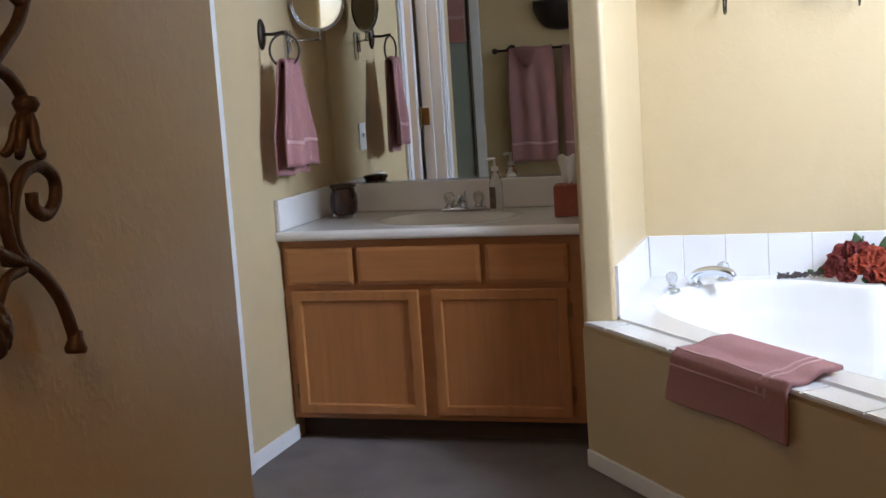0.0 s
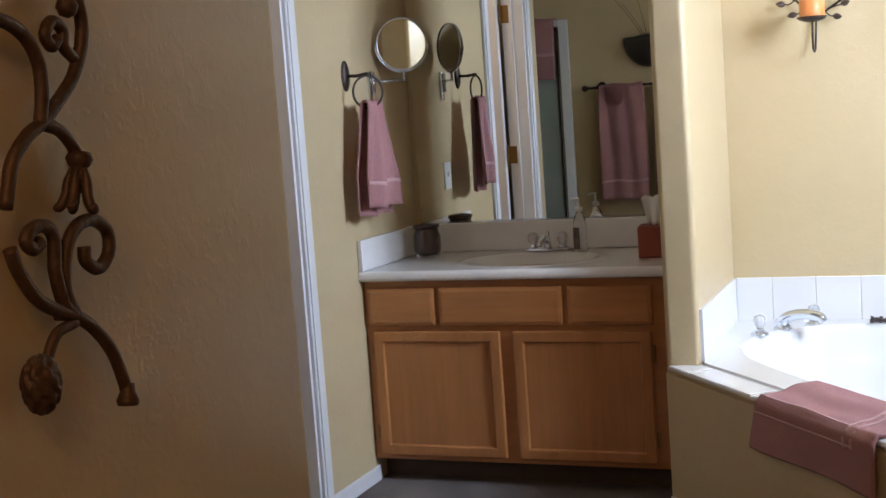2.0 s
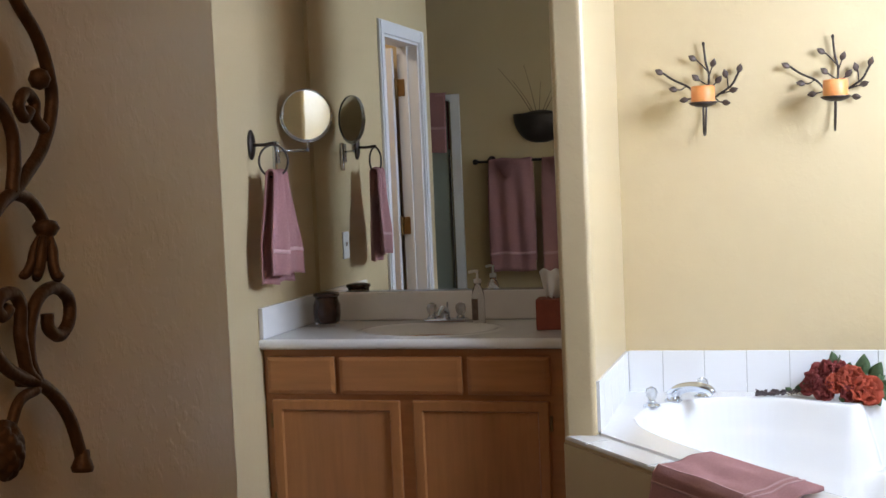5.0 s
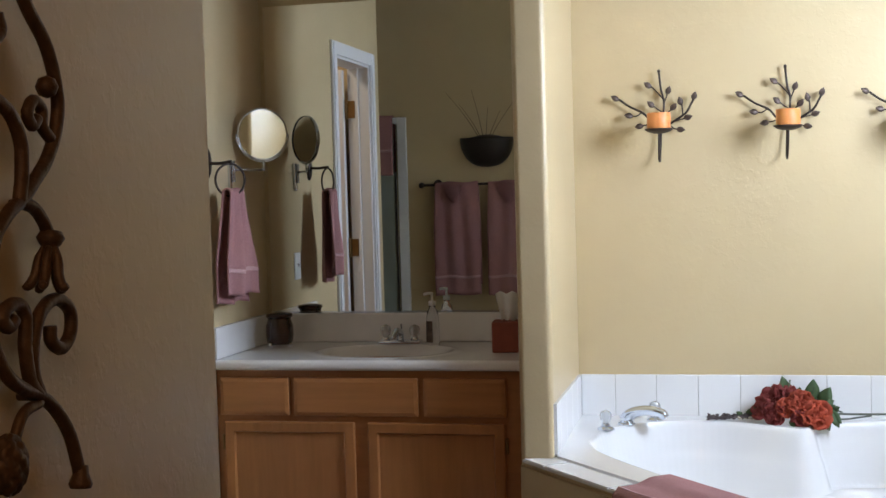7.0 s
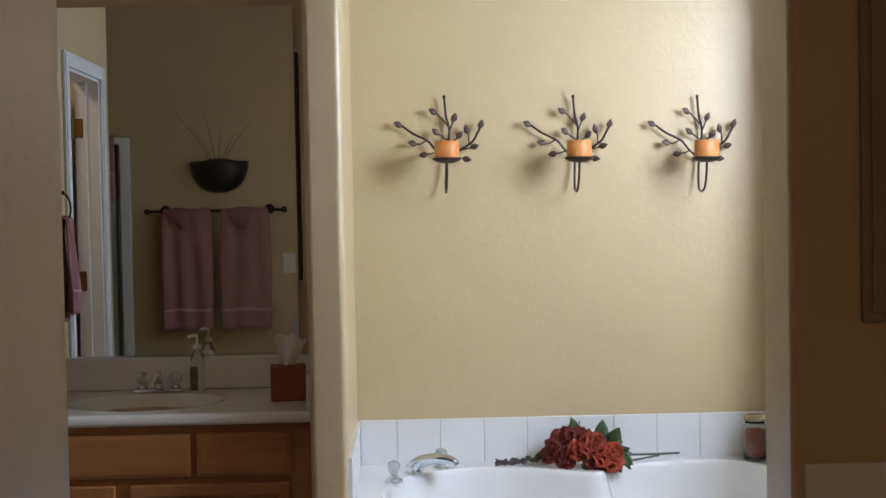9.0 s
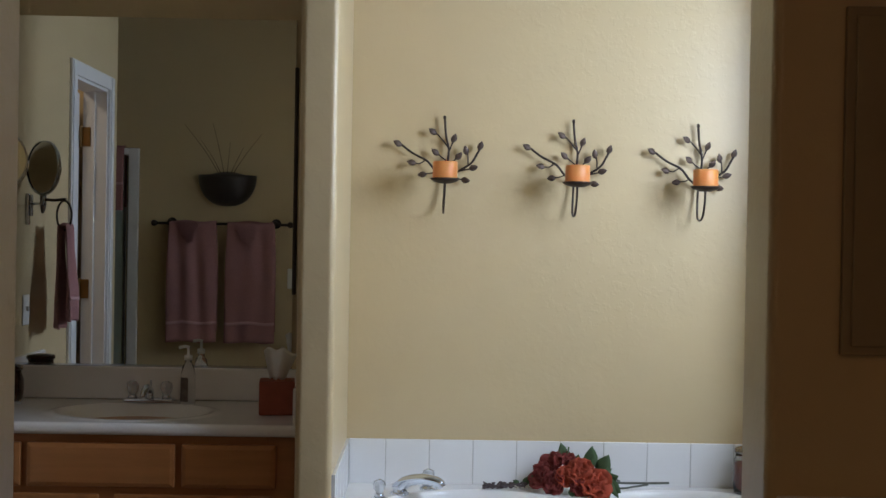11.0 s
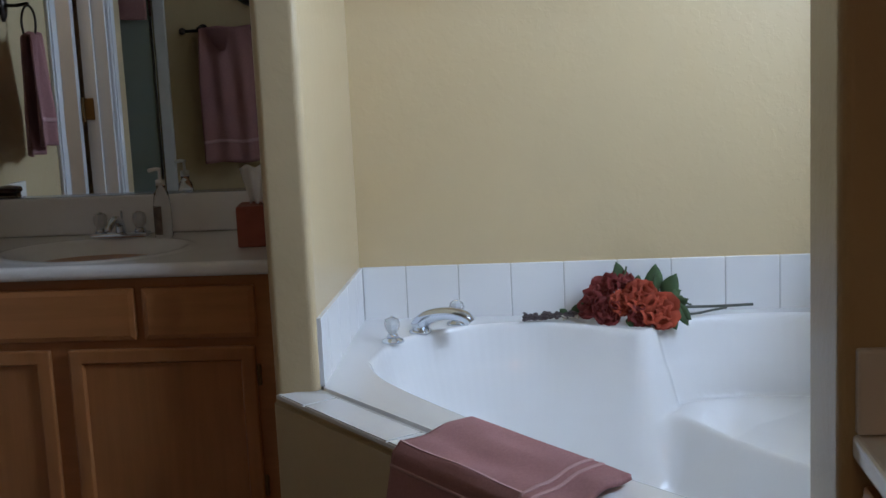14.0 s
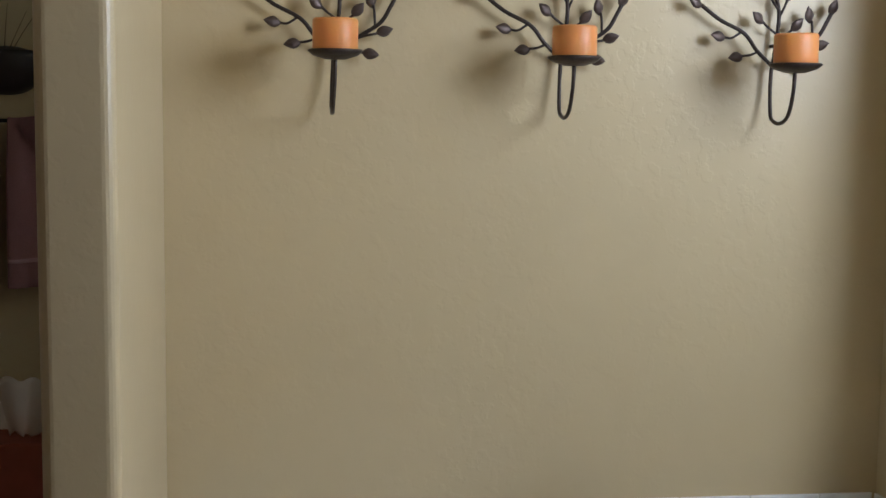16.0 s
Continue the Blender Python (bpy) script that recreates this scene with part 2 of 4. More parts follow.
# outer right wall with the tub window
WY0, WY1, WZ0, WZ1 = -1.56, -0.28, 0.98, 2.44
b = box(XR, 1.66, Y_RB, WY0, 0, CEIL)
box(XR, 1.66, WY1, 0.008, 0, CEIL, bm=b)
box(XR, 1.66, WY0, WY1, 0, WZ0, bm=b)
box(XR, 1.66, WY0, WY1, WZ1, CEIL, bm=b)
box(XR, 1.66, Y_END, Y_RF, 0, CEIL, bm=b)
structure("wall_east", b, WALL, "tan outer wall with a window above the tub", "wall")
# wall with towel bar, turning into the hall wall
b = prism(rounded([(-1.404, Y_TOWEL), (-1.404, Y_TOWEL - 0.12), (X_HALL - 0.12, Y_TOWEL - 0.12), (X_HALL - 0.12, Y_END), (X_HALL, Y_END), (X_HALL, Y_TOWEL)], [0, 0, 0, 0, 0, 0.02]), 0, CEIL)
structure("wall_hall", b, WALL, "tan textured wall turning the corner into the hall", "wall")
b = box(-2.45, -1.404, Y_TOWEL - 0.12, Y_TOWEL, 1.857, CEIL)
structure("wall_over_shower", b, WALL, "tan painted wall above the shower door", "wall")
structure("wall_south", box(-0.5, 1.66, Y_END - 0.12, Y_END, 0, CEIL), WALL, "tan painted far bedroom wall", "wall")
b = box(-2.57, -2.45, -4.0, 0.008, 0, CEIL)
structure("wall_toilet_room", b, WALL, "tan painted wall closing the toilet room", "wall")
structure("wall_shower_back", box(-2.45, -0.37, -4.0, -3.9, 0, CEIL), TILE, "white wall at the back of the shower", "wall")
structure("wall_partition", box(-2.45, XL - 0.11, -1.76, -1.66, 0, CEIL), WALL, "tan partition between toilet room and shower", "wall")


# baseboards
def baseboard(name, x0, x1, y0, y1):
    structure(name, box(x0, x1, y0, y1, 0, 0.058, 0.004), TRIM, "white painted baseboard along the wall", "baseboard")


baseboard("baseboard", XL, XL + 0.012, -0.918, -0.53)
baseboard("baseboard", X_HALL, X_HALL + 0.012, Y_END, Y_TOWEL)
baseboard("baseboard", -1.36, X_HALL, Y_TOWEL, Y_TOWEL + 0.012)


# ---- doorway to the toilet room ----
door_set = thing("door_1", "white painted door standing open on brass hinges", "door", kind="structure", at=(XL, -1.27, 0))
inv = Matrix.Translation((-XL, 1.27, 0))


def place(bm, m):
    bmesh.ops.transform(bm, matrix=m, verts=bm.verts)
    return bm


for nm, (y0, y1, z0, z1) in (("casing", (-0.985, -0.922, 0, 2.108)), ("casing", (-1.632, -1.565, 0, 2.108)), ("head_casing", (-1.565, -0.985, 2.045, 2.108))):
    b = box(XL, XL + 0.014, y0, y1, z0, z1, 0.003)
    mid = (y0 + y1) / 2
    if nm == "casing":
        box(XL + 0.013, XL + 0.020, mid - 0.022, mid + 0.022, z0, z1 - 0.006, 0.003, bm=b)
    part(nm, place(b, inv), TRIM, door_set)
part("jamb", place(box(XL - 0.112, XL + 0.001, -0.998, -0.984, 0, 2.045, 0.001), inv), TRIM, door_set)
part("jamb", place(box(XL - 0.112, XL + 0.001, -1.566, -1.552, 0, 2.045, 0.001), inv), TRIM, door_set)
part("head_jamb", place(box(XL - 0.112, XL + 0.001, -1.552, -0.998, 2.032, 2.046, 0.001), inv), TRIM, door_set)
part("door_stop", place(box(XL - 0.070, XL - 0.055, -1.552, -1.541, 0, 2.032, 0.001), inv), TRIM, door_set)
leaf = box(-2.00, XL - 0.128, -1.545, -1.510, 0.012, 2.025, 0.002)
leaf_ob = part("door_leaf", place(leaf, inv), TRIM, door_set)
for z0, z1 in ((0.25, 0.95), (1.12, 1.88)):
    for x0, x1 in ((-1.93, -1.73), (-1.65, -1.45)):
        b = box(x0, x1, -1.512, -1.505, z0, z1, 0.004)
        box(x0 + 0.035, x1 - 0.035, -1.507, -1.500, z0 + 0.035, z1 - 0.035, 0.004, bm=b)
        part("panel_moulding", place(b, inv), TRIM, leaf_ob)
for z in (0.25, 1.10, 1.82):
    b = box(XL - 0.126, XL - 0.075, -1.551, -1.546, z - 0.045, z + 0.045, 0.002)
    lathe([(0, -0.05), (0.007, -0.05), (0.007, 0.05), (0, 0.05)], 10, Matrix.Translation((XL - 0.120, -1.540, z)), b)
    part("hinge", place(b, inv), BRASS, door_set, "tarnished brass hinge")

# ---- window above the tub (in the outer wall) ----
win = thing("window_1", "white framed window above the tub", "window", kind="structure", at=(1.60, (WY0 + WY1) / 2, WZ0))
inv = Matrix.Translation((-1.60, -(WY0 + WY1) / 2, -WZ0))
for a in ((WY0, WY0 + 0.04, WZ0, WZ1), (WY1 - 0.04, WY1, WZ0, WZ1), (WY0 + 0.04, WY1 - 0.04, WZ0, WZ0 + 0.04), (WY0 + 0.04, WY1 - 0.04, WZ1 - 0.04, WZ1), ((WY0 + WY1) / 2 - 0.02, (WY0 + WY1) / 2 + 0.02, WZ0 + 0.04, WZ1 - 0.04)):
    part("window_frame", place(box(1.612, 1.645, a[0], a[1], a[2], a[3], 0.003), inv), TRIM, win)
for y0, y1 in ((WY0 + 0.04, (WY0 + WY1) / 2 - 0.02), ((WY0 + WY1) / 2 + 0.02, WY1 - 0.04)):
    p = part("pane", place(box(1.626, 1.630, y0, y1, WZ0 + 0.04, WZ1 - 0.04), inv), CLEAR, win)
    p.visible_shadow = False

# ---- tub platform, deck and tub ----
F0, F1 = Vector((-0.112, -0.728)), Vector((0.912, -1.974))     # outer line of the deck cap
U = (F1 - F0).normalized()
N = Vector((-U.y, U.x))                                         # from the front into the tub
if N.x < 0:
    N = -N
CAPW = 0.102
G0 = F0 + N * CAPW
foot = [(-0.119, STUB_F - 0.001), (-0.119, -0.722), tuple(F0 - N * 0.004 + U * 0.004), tuple(F1 - N * 0.004 - U * 0.006), (0.943, Y_RF + 0.003), (0.943, -1.742), (0.90, -1.70), (0.02, STUB_F - 0.001)]
b = prism(foot, 0, DECK - 0.010)
es = [e for e in b.edges if all(v.co.z > 0.3 and (v.co.xy - F0).dot(N) < 0.01 for v in e.verts)]
bmesh.ops.bevel(b, geom=es, offset=0.016, segments=4, affect="EDGES")
structure("wall_tub_platform", b, WALL, "tan textured front of the tub platform", "wall")


def front_y(x):
    """The front line of the tub deck."""
    t = (x - G0.x) / U.x
    return max(G0.y + U.y * t, Y_RB + 0.002)


RIM = [(0.095, -0.50), (0.125, -0.32), (0.215, -0.19), (0.37, -0.112), (0.54, -0.112), (0.71, -0.200), (0.795, -0.240), (0.838, -0.212), (0.862, -0.150), (0.94, -0.098), (1.10, -0.070), (1.30, -0.088), (1.395, -0.20), (1.40, -0.36), (1.335, -0.52),
       (1.30, -0.62), (1.35, -0.78), (1.38, -1.00), (1.37, -1.26), (1.28, -1.48), (1.12, -1.60), (0.94, -1.60), (0.72, -1.40), (0.45, -1.07), (0.23, -0.775), (0.135, -0.62)]
SEAT_A, SEAT_B = Vector((0.832, -0.220)), Vector((1.16, -0.76))
rim = [Vector((p[0], p[1])) for p in spline([(x, y, 0) for x, y in RIM + RIM[:1]], 6)]
RX = np.array([p.x for p in rim[:-1]])
RY = np.array([p.y for p in rim[:-1]])


def rim_distance(x, y):
    """Distance inside the rim, positive in the basin."""
    ax, ay = RX, RY
    bx, by = np.roll(RX, -1), np.roll(RY, -1)
    dx, dy = bx - ax, by - ay
    t = np.clip(((x - ax) * dx + (y - ay) * dy) / (dx * dx + dy * dy), 0, 1)
    d = np.sqrt((x - ax - t * dx) ** 2 + (y - ay - t * dy) ** 2).min()
    cross = ((ay > y) != (by > y)) & (x < dx * (y - ay) / np.where(dy == 0, 1e-9, dy) + ax)
    return d if cross.sum() % 2 else -d


def step(a, c, v):
    t = min(max((v - a) / (c - a), 0.0), 1.0)
    return t * t * (3 - 2 * t)


def tub_height(x, y):
    d = rim_distance(x, y)
    z = 0.490 + 0.013 * step(0.02, 0.30, (Vector((x, y)) - G0).dot(N))
    wall = step(-0.012, 0.022, d) * 0.10 + step(0.010, 0.060, d) * 0.10 + step(0.02, 0.16, d) * 0.21
    side = (SEAT_B - SEAT_A).normalized()
    q = Vector((x, y)) - SEAT_A
    beyond = side.x * q.y - side.y * q.x                         # positive in the corner seat
    seat = step(-0.012, 0.022, d) * 0.10 + step(0.008, 0.055, d) * 0.125
    k = step(-0.060, 0.022, beyond)
    return z - (wall * (1 - k) + min(seat, wall) * k) - 0.012 * step(0.05, 0.4, d)


def tub_point(u, v):
    x = 0.0 + 1.485 * u
    y0, y1 = front_y(x), -0.001
    y = y0 + (y1 - y0) * v
    z = tub_height(x, y)
    if v < 0.004:
        z -= 0.012
    return (x, y, z)


tub = thing("bathtub", "white acrylic corner bathtub with a moulded corner seat", "bathtub", at=(0.8, -0.8, 0))
b = sheet(tub_point, 270, 300)
place(b, Matrix.Translation((-0.8, 0.8, 0)))
part("shell", b, ACRYLIC, tub, "", True)
b = lathe([(0, 0), (0.028, 0), (0.030, 0.003), (0.022, 0.006), (0, 0.006)], 24, Matrix.Translation((0.72 - 0.8, -0.80 + 0.8, 0.080)))
part("drain", b, CHROME, tub, "chrome drain", True)

# tile cap along the front of the deck
cap = thing("deck_cap", "white glazed tile edging along the tub deck", "tile edging", kind="structure", at=(F0.x, F0.y, DECK))
length = (F1 - F0).length
turn = Matrix.Translation((0, 0, 0)) @ Matrix(((U.x, N.x, 0, 0), (U.y, N.y, 0, 0), (0, 0, 1, 0), (0, 0, 0, 1)))
b = box(0.004, length - 0.125, 0.016, CAPW - 0.007, -0.030, -0.004)
part("grout_bed", place(b, turn), GROUT, cap)
b = box(0.085, length - 0.125, CAPW - 0.0065, CAPW - 0.001, -0.03, -0.002)
part("caulk_line", place(b, turn), GROUT, cap, "grey grout line between tile and tub")
part("grout_fill", box(0.097, 0.165, -0.006, 0.080, -0.040, -0.0025), GROUT, cap)
edges = [0.0, 0.135, 0.50, 0.72, 1.112, 1.342, 1.500]
for a, c in zip(edges, edges[1:] + [length]):
    a2, c2 = a + 0.0007, min(c, length - 0.004) - 0.0007
    if c2 - a2 < 0.02:
        continue
    pts = [(a2, 0.0), (c2, 0.0), (c2, CAPW - 0.008), (a2, CAPW - 0.008)]
    if a == 0:
        pts = [(a2, 0.0), (c2, 0.0), (c2, CAPW - 0.008), (0.085, CAPW - 0.008), (0.018, 0.035)]
    if c2 > length - 0.02:
        ends = [Vector(p) - F0 for p in ((0.9430, Y_RF + 0.002), (0.9430, Y_RB + 0.001))]
        pts = [(a2, 0.0), (c2, 0.0)] + [(p.dot(U), p.dot(N)) for p in ends] + [(length - 0.119, CAPW - 0.008), (a2, CAPW - 0.008)]
    b = prism(pts, -0.012, 0.0)
    es = [e for e in b.edges if all(abs(v.co.z) < 1e-6 for v in e.verts)]
    bmesh.ops.bevel(b, geom=es, offset=0.003, segments=2, affect="EDGES")
    part("tile", place(b, turn), TILE, cap)


# wall tiles round the tub
def tile_row(owner_name, label, start, along, face, joints, z0, z1):
    own = thing(owner_name, label, "tile row", kind="structure", at=(start[0], start[1], z0))
    along, face = Vector(along), Vector(face)
    m = Matrix(((along.x, face.x, 0, 0), (along.y, face.y, 0, 0), (0, 0, 1, 0), (0, 0, 0, 1)))
    back = -0.016 if face.x > 0 else -0.008
    part("grout_bed", place(box(joints[0], joints[-1] - 0.006, back, -0.0025, 0, z1 - z0 - 0.002), m), GROUT, own)
    for a, c in zip(joints, joints[1:]):
        part("tile", place(box(a + 0.0011, c - 0.0011, back - 0.0005, 0.0, 0.0, z1 - z0, 0.0022 if face.y else 0.0012), m), TILE, own)


tile_row("tile_splash_north", "single row of white glazed wall tiles above the tub", (0, 0), (1, 0), (0, -1), [0.0] + [0.129 + 0.1545 * k for k in range(9)] + [1.484], 0.497, 0.660)
tile_row("tile_splash_west", "single row of white glazed tiles on the stub wall", (0.001, 0), (0, -1), (1, 0), [0.001, 0.129, 0.284, 0.438, 0.593, 0.688], 0.489, 0.660)
tile_row("tile_splash_east", "single row of white glazed tiles on the outer wall", (1.486, 0), (0, -1), (-1, 0), [0.001] + [0.155 * k for k in range(1, 11)] + [1.70], 0.497, 0.660)


# ---- oak vanity with cultured marble top ----
def panel_front(x0, x1, z0, z1, y, mat, raised):
    """A lipped oak front facing -y: frame with a recessed field."""
    t = 0.019
    b = box(x0, x1, y - t, y, z0, z1, 0.006, 3)
    top = max((f for f in b.faces if f.normal.y < -0.9), key=lambda f: f.calc_area())
    if raised:
        bmesh.ops.inset_region(b, faces=[top], thickness=0.040, depth=0.0)
        bmesh.ops.inset_region(b, faces=[top], thickness=0.003, depth=-0.001)
        bmesh.ops.inset_region(b, faces=[top], thickness=0.006, depth=-0.010)
    else:
        bmesh.ops.inset_region(b, faces=[top], thickness=0.012, depth=0.003)
    return b


def vanity(name, width, label, drawer_x, door_x, top_h, depth):
    """Cabinet whose back left corner stands at the origin, front towards -y."""
    v = thing(name, label, "vanity")
    fy = -depth
    part("carcass", box(0, width, fy + 0.018, -0.002, 0.10, top_h - 0.036), OAK_SIDE, v)
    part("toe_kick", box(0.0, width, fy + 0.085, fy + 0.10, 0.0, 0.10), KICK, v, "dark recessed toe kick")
    part("face_frame", box(0, width, fy, fy + 0.018, 0.085, top_h - 0.036, 0.002), OAK_H, v)
    for x0, x1 in drawer_x:
        part("drawer_front", panel_front(x0, x1, top_h - 0.200, top_h - 0.064, fy, OAK_H, False), OAK_H, v)
    for k, (x0, x1) in enumerate(door_x):
        d = part("door", panel_front(x0, x1, 0.105, top_h - 0.222, fy, OAK_V, True), OAK_V, v)
        hx = x0 - 0.006 if k == 0 else x1 + 0.006
        for z in (0.19, top_h - 0.30):
            part("hinge", box(hx - 0.005, hx + 0.005, fy - 0.014, fy - 0.0005, z - 0.028, z + 0.028, 0.003), BRASS, d, "tarnished brass hinge")
    return v


W1 = STUB_L - XL
van = vanity("vanity_cabinet", W1, "honey oak vanity cabinet with two doors and three drawer fronts", [(0.020, 0.282), (0.300, 0.757), (0.777, 1.070)], [(0.032, 0.522), (0.570, 1.062)], 0.787, 0.548)
van.location = (XL, 0.008, 0)

SINK = (-0.687, -0.315, 0.255, 0.195)


def counter_height(x, y):
    e = math.sqrt(((x - SINK[0]) / SINK[2]) ** 2 + ((y - SINK[1]) / SINK[3]) ** 2)
    z = 0.004 * (1 - step(1.02, 1.12, e))
    return z - 0.14 * step(0.0, 0.85, 1.0 - e) - 0.012 * step(0.0, 0.08, 1 - e)


def counter_point(u, v):
    x = XL + 0.001 + (W1 - 0.002) * u
    if v < 0.12:
        k = v / 0.12
        prof = [(-0.548, -0.036), (-0.572, -0.036), (-0.578, -0.030), (-0.579, -0.016), (-0.577, -0.006), (-0.568, 0.0)]
        i = min(int(k * 5), 4)
        f = k * 5 - i
        return (x, prof[i][0] + (prof[i + 1][0] - prof[i][0]) * f, 0.787 + prof[i][1] + (prof[i + 1][1] - prof[i][1]) * f)
    y = -0.568 + 0.567 * (v - 0.12) / 0.88
    return (x, y, 0.787 + counter_height(x, y))


top = thing("countertop", "off-white cultured marble vanity top with moulded oval basin", "countertop", at=(XL, 0, 0.75))
inv = Matrix.Translation((-XL, 0, -0.75))
part("slab", place(sheet(counter_point, 110, 50), inv), MARBLE, top, "", True)
part("backsplash", place(box(XL + 0.021, STUB_L - 0.021, -0.020, 0.007, 0.788, 0.902, 0.005), inv), MARBLE, top)
part("side_splash", place(box(XL + 0.001, XL + 0.020, -0.572, 0.006, 0.788, 0.903, 0.004), inv), MARBLE, top)
part("side_splash", place(box(STUB_L - 0.020, STUB_L - 0.001, -0.572, 0.006, 0.788, 0.903, 0.004), inv), MARBLE, top)
part("drain", place(lathe([(0, 0), (0.022, 0), (0.022, 0.004), (0, 0.004)], 20, Matrix.Translation((SINK[0], SINK[1], 0.641))), inv), CHROME, top, "chrome drain", True)

# second vanity along the outer wall, facing the hall
van2 = vanity("vanity_cabinet", 1.50, "honey oak vanity cabinet beside the tub wall", [(0.025, 0.31), (0.335, 0.90), (0.925, 1.46)], [(0.035, 0.50), (0.525, 0.98)], 0.760, 0.505)
van2.matrix_world = pose(XR, Y_RF - 0.002, 0, 0, 0, -90)
top2 = thing("countertop", "off-white cultured marble top of the second vanity", "countertop", at=(XR, Y_RF, 0.73))
inv = Matrix.Translation((-XR, -Y_RF, -0.73))
part("slab", place(box(0.962, XR - 0.001, Y_RF - 1.52, Y_RF - 0.001, 0.724, 0.760, 0.008, 3), inv), MARBLE, top2)
part("side_splash", place(box(0.966, XR - 0.022, Y_RF - 0.021, Y_RF - 0.001, 0.761, 0.878, 0.004), inv), MARBLE, top2)
part("backsplash", place(box(XR - 0.021, XR - 0.001, Y_RF - 1.52, Y_RF - 0.001, 0.761, 0.878, 0.004), inv), MARBLE, top2)
medicine = thing("wall_cabinet", "tan framed recessed cabinet on the stub wall", "cabinet", at=(1.085, Y_RF, 1.160))
part("body", box(0.0, 0.34, -0.016, -0.0005, 0.0, 0.69, 0.003), CABWOOD, medicine)
part("door", box(0.018, 0.322, -0.024, -0.0165, 0.018, 0.672, 0.003), CABWOOD, medicine)

# ---- big mirror ----
mir = thing("wall_mirror", "large frameless wall mirror above the vanity", "mirror", at=(-0.72, 0, 0.9))
inv = Matrix.Translation((0.72, 0, -0.9))
part("glass", place(box(-1.242, -0.208, -0.001, 0.005, 0.906, 2.130), inv), MIRROR, mir)
part("channel", place(box(-1.242, -0.208, -0.004, 0.007, 0.9025, 0.9095), inv), CHROME, mir, "thin chrome channel")


# ---- wrought-iron wall decoration in the hall ----
iron = thing("wall_ironwork", "rust-brown wrought iron scrollwork hung on the hall wall", "wall decoration", at=(X_HALL, -3.472, 1.3))


def rod(points, r, off=0.028, name="scroll", taper=0.0):
    path = spline([(off, y + 3.46, z - 1.3) for y, z in points], 7)
    part(name, tube(path, (lambda t: r * (1 - taper * t)), 9), RUSTIRON, iron, "", True)


rod([(-3.54, 1.66), (-3.485, 1.63), (-3.45, 1.588), (-3.415, 1.552), (-3.396, 1.51), (-3.393, 1.468), (-3.416, 1.42), (-3.455, 1.385), (-3.484, 1.363), (-3.51, 1.35), (-3.54, 1.322), (-3.56, 1.27)], 0.0085)
rod([(-3.56, 1.485), (-3.52, 1.475), (-3.493, 1.458), (-3.478, 1.429), (-3.479, 1.392), (-3.486, 1.362)], 0.0085)
rod([(-3.484, 1.362), (-3.455, 1.354), (-3.434, 1.336), (-3.424, 1.318)], 0.008)
rod([(-3.43, 1.212), (-3.429, 1.194), (-3.407, 1.182), (-3.384, 1.198), (-3.383, 1.226), (-3.412, 1.243), (-3.446, 1.234), (-3.468, 1.202), (-3.472, 1.162), (-3.458, 1.132)], 0.0085)
rod([(-3.507, 1.228), (-3.521, 1.220), (-3.532, 1.231), (-3.520, 1.243), (-3.497, 1.244), (-3.484, 1.228), (-3.487, 1.191), (-3.479, 1.153), (-3.460, 1.132)], 0.0085)
rod([(-3.56, 1.225), (-3.549, 1.197), (-3.524, 1.163), (-3.49, 1.143), (-3.458, 1.131), (-3.424, 1.108), (-3.395, 1.074), (-3.379, 1.035), (-3.375, 1.018)], 0.0085)
rod([(-3.461, 1.124), (-3.496, 1.117), (-3.516, 1.092), (-3.528, 1.075)], 0.007)
rod([(-3.44, 1.462), (-3.452, 1.452), (-3.462, 1.466), (-3.448, 1.482), (-3.430, 1.472), (-3.430, 1.452), (-3.412, 1.438)], 0.0075)
rod([(-3.53, 1.60), (-3.548, 1.575), (-3.532, 1.545), (-3.512, 1.556), (-3.518, 1.575)], 0.008)
# tulip bud with a ring collar
m = Matrix.Translation((0.030, 0.036, 0.020)) @ pose(0, 0, 0, 168, 0, 0)
bud = part("bud", lathe([(0, -0.008), (0.013, -0.006), (0.017, 0.002), (0.013, 0.010), (0.009, 0.014), (0.012, 0.020), (0.010, 0.040), (0, 0.046)], 14, m), RUSTIRON, iron, "collared iron flower bud", True)
for k in range(5):
    q = m @ pose(0, 0, 0, 0, 0, 72 * k)
    path = spline([tuple(q @ Vector(p)) for p in ((0.007, 0, 0.014), (0.012, 0, 0.030), (0.014, 0, 0.048), (0.021, 0, 0.062), (0.027, 0, 0.060))], 5)
    part("petal", tube(path, lambda t: 0.0042 + 0.0026 * math.sin(math.pi * t), 8), RUSTIRON, bud, "", True)
m = Matrix.Translation((0.030, 0.085, -0.280)) @ pose(0, 0, 0, 172, 0, 0)
part("foot", lathe([(0, -0.012), (0.009, -0.010), (0.010, 0.0), (0.015, 0.012), (0.013, 0.018), (0, 0.016)], 14, m), RUSTIRON, iron, "", True)
part("knob", lathe([(0, -0.014), (0.010, -0.010), (0.014, 0), (0.010, 0.010), (0, 0.014)], 14, Matrix.Translation((0.030, 0.041, 0.200))), RUSTIRON, iron, "", True)
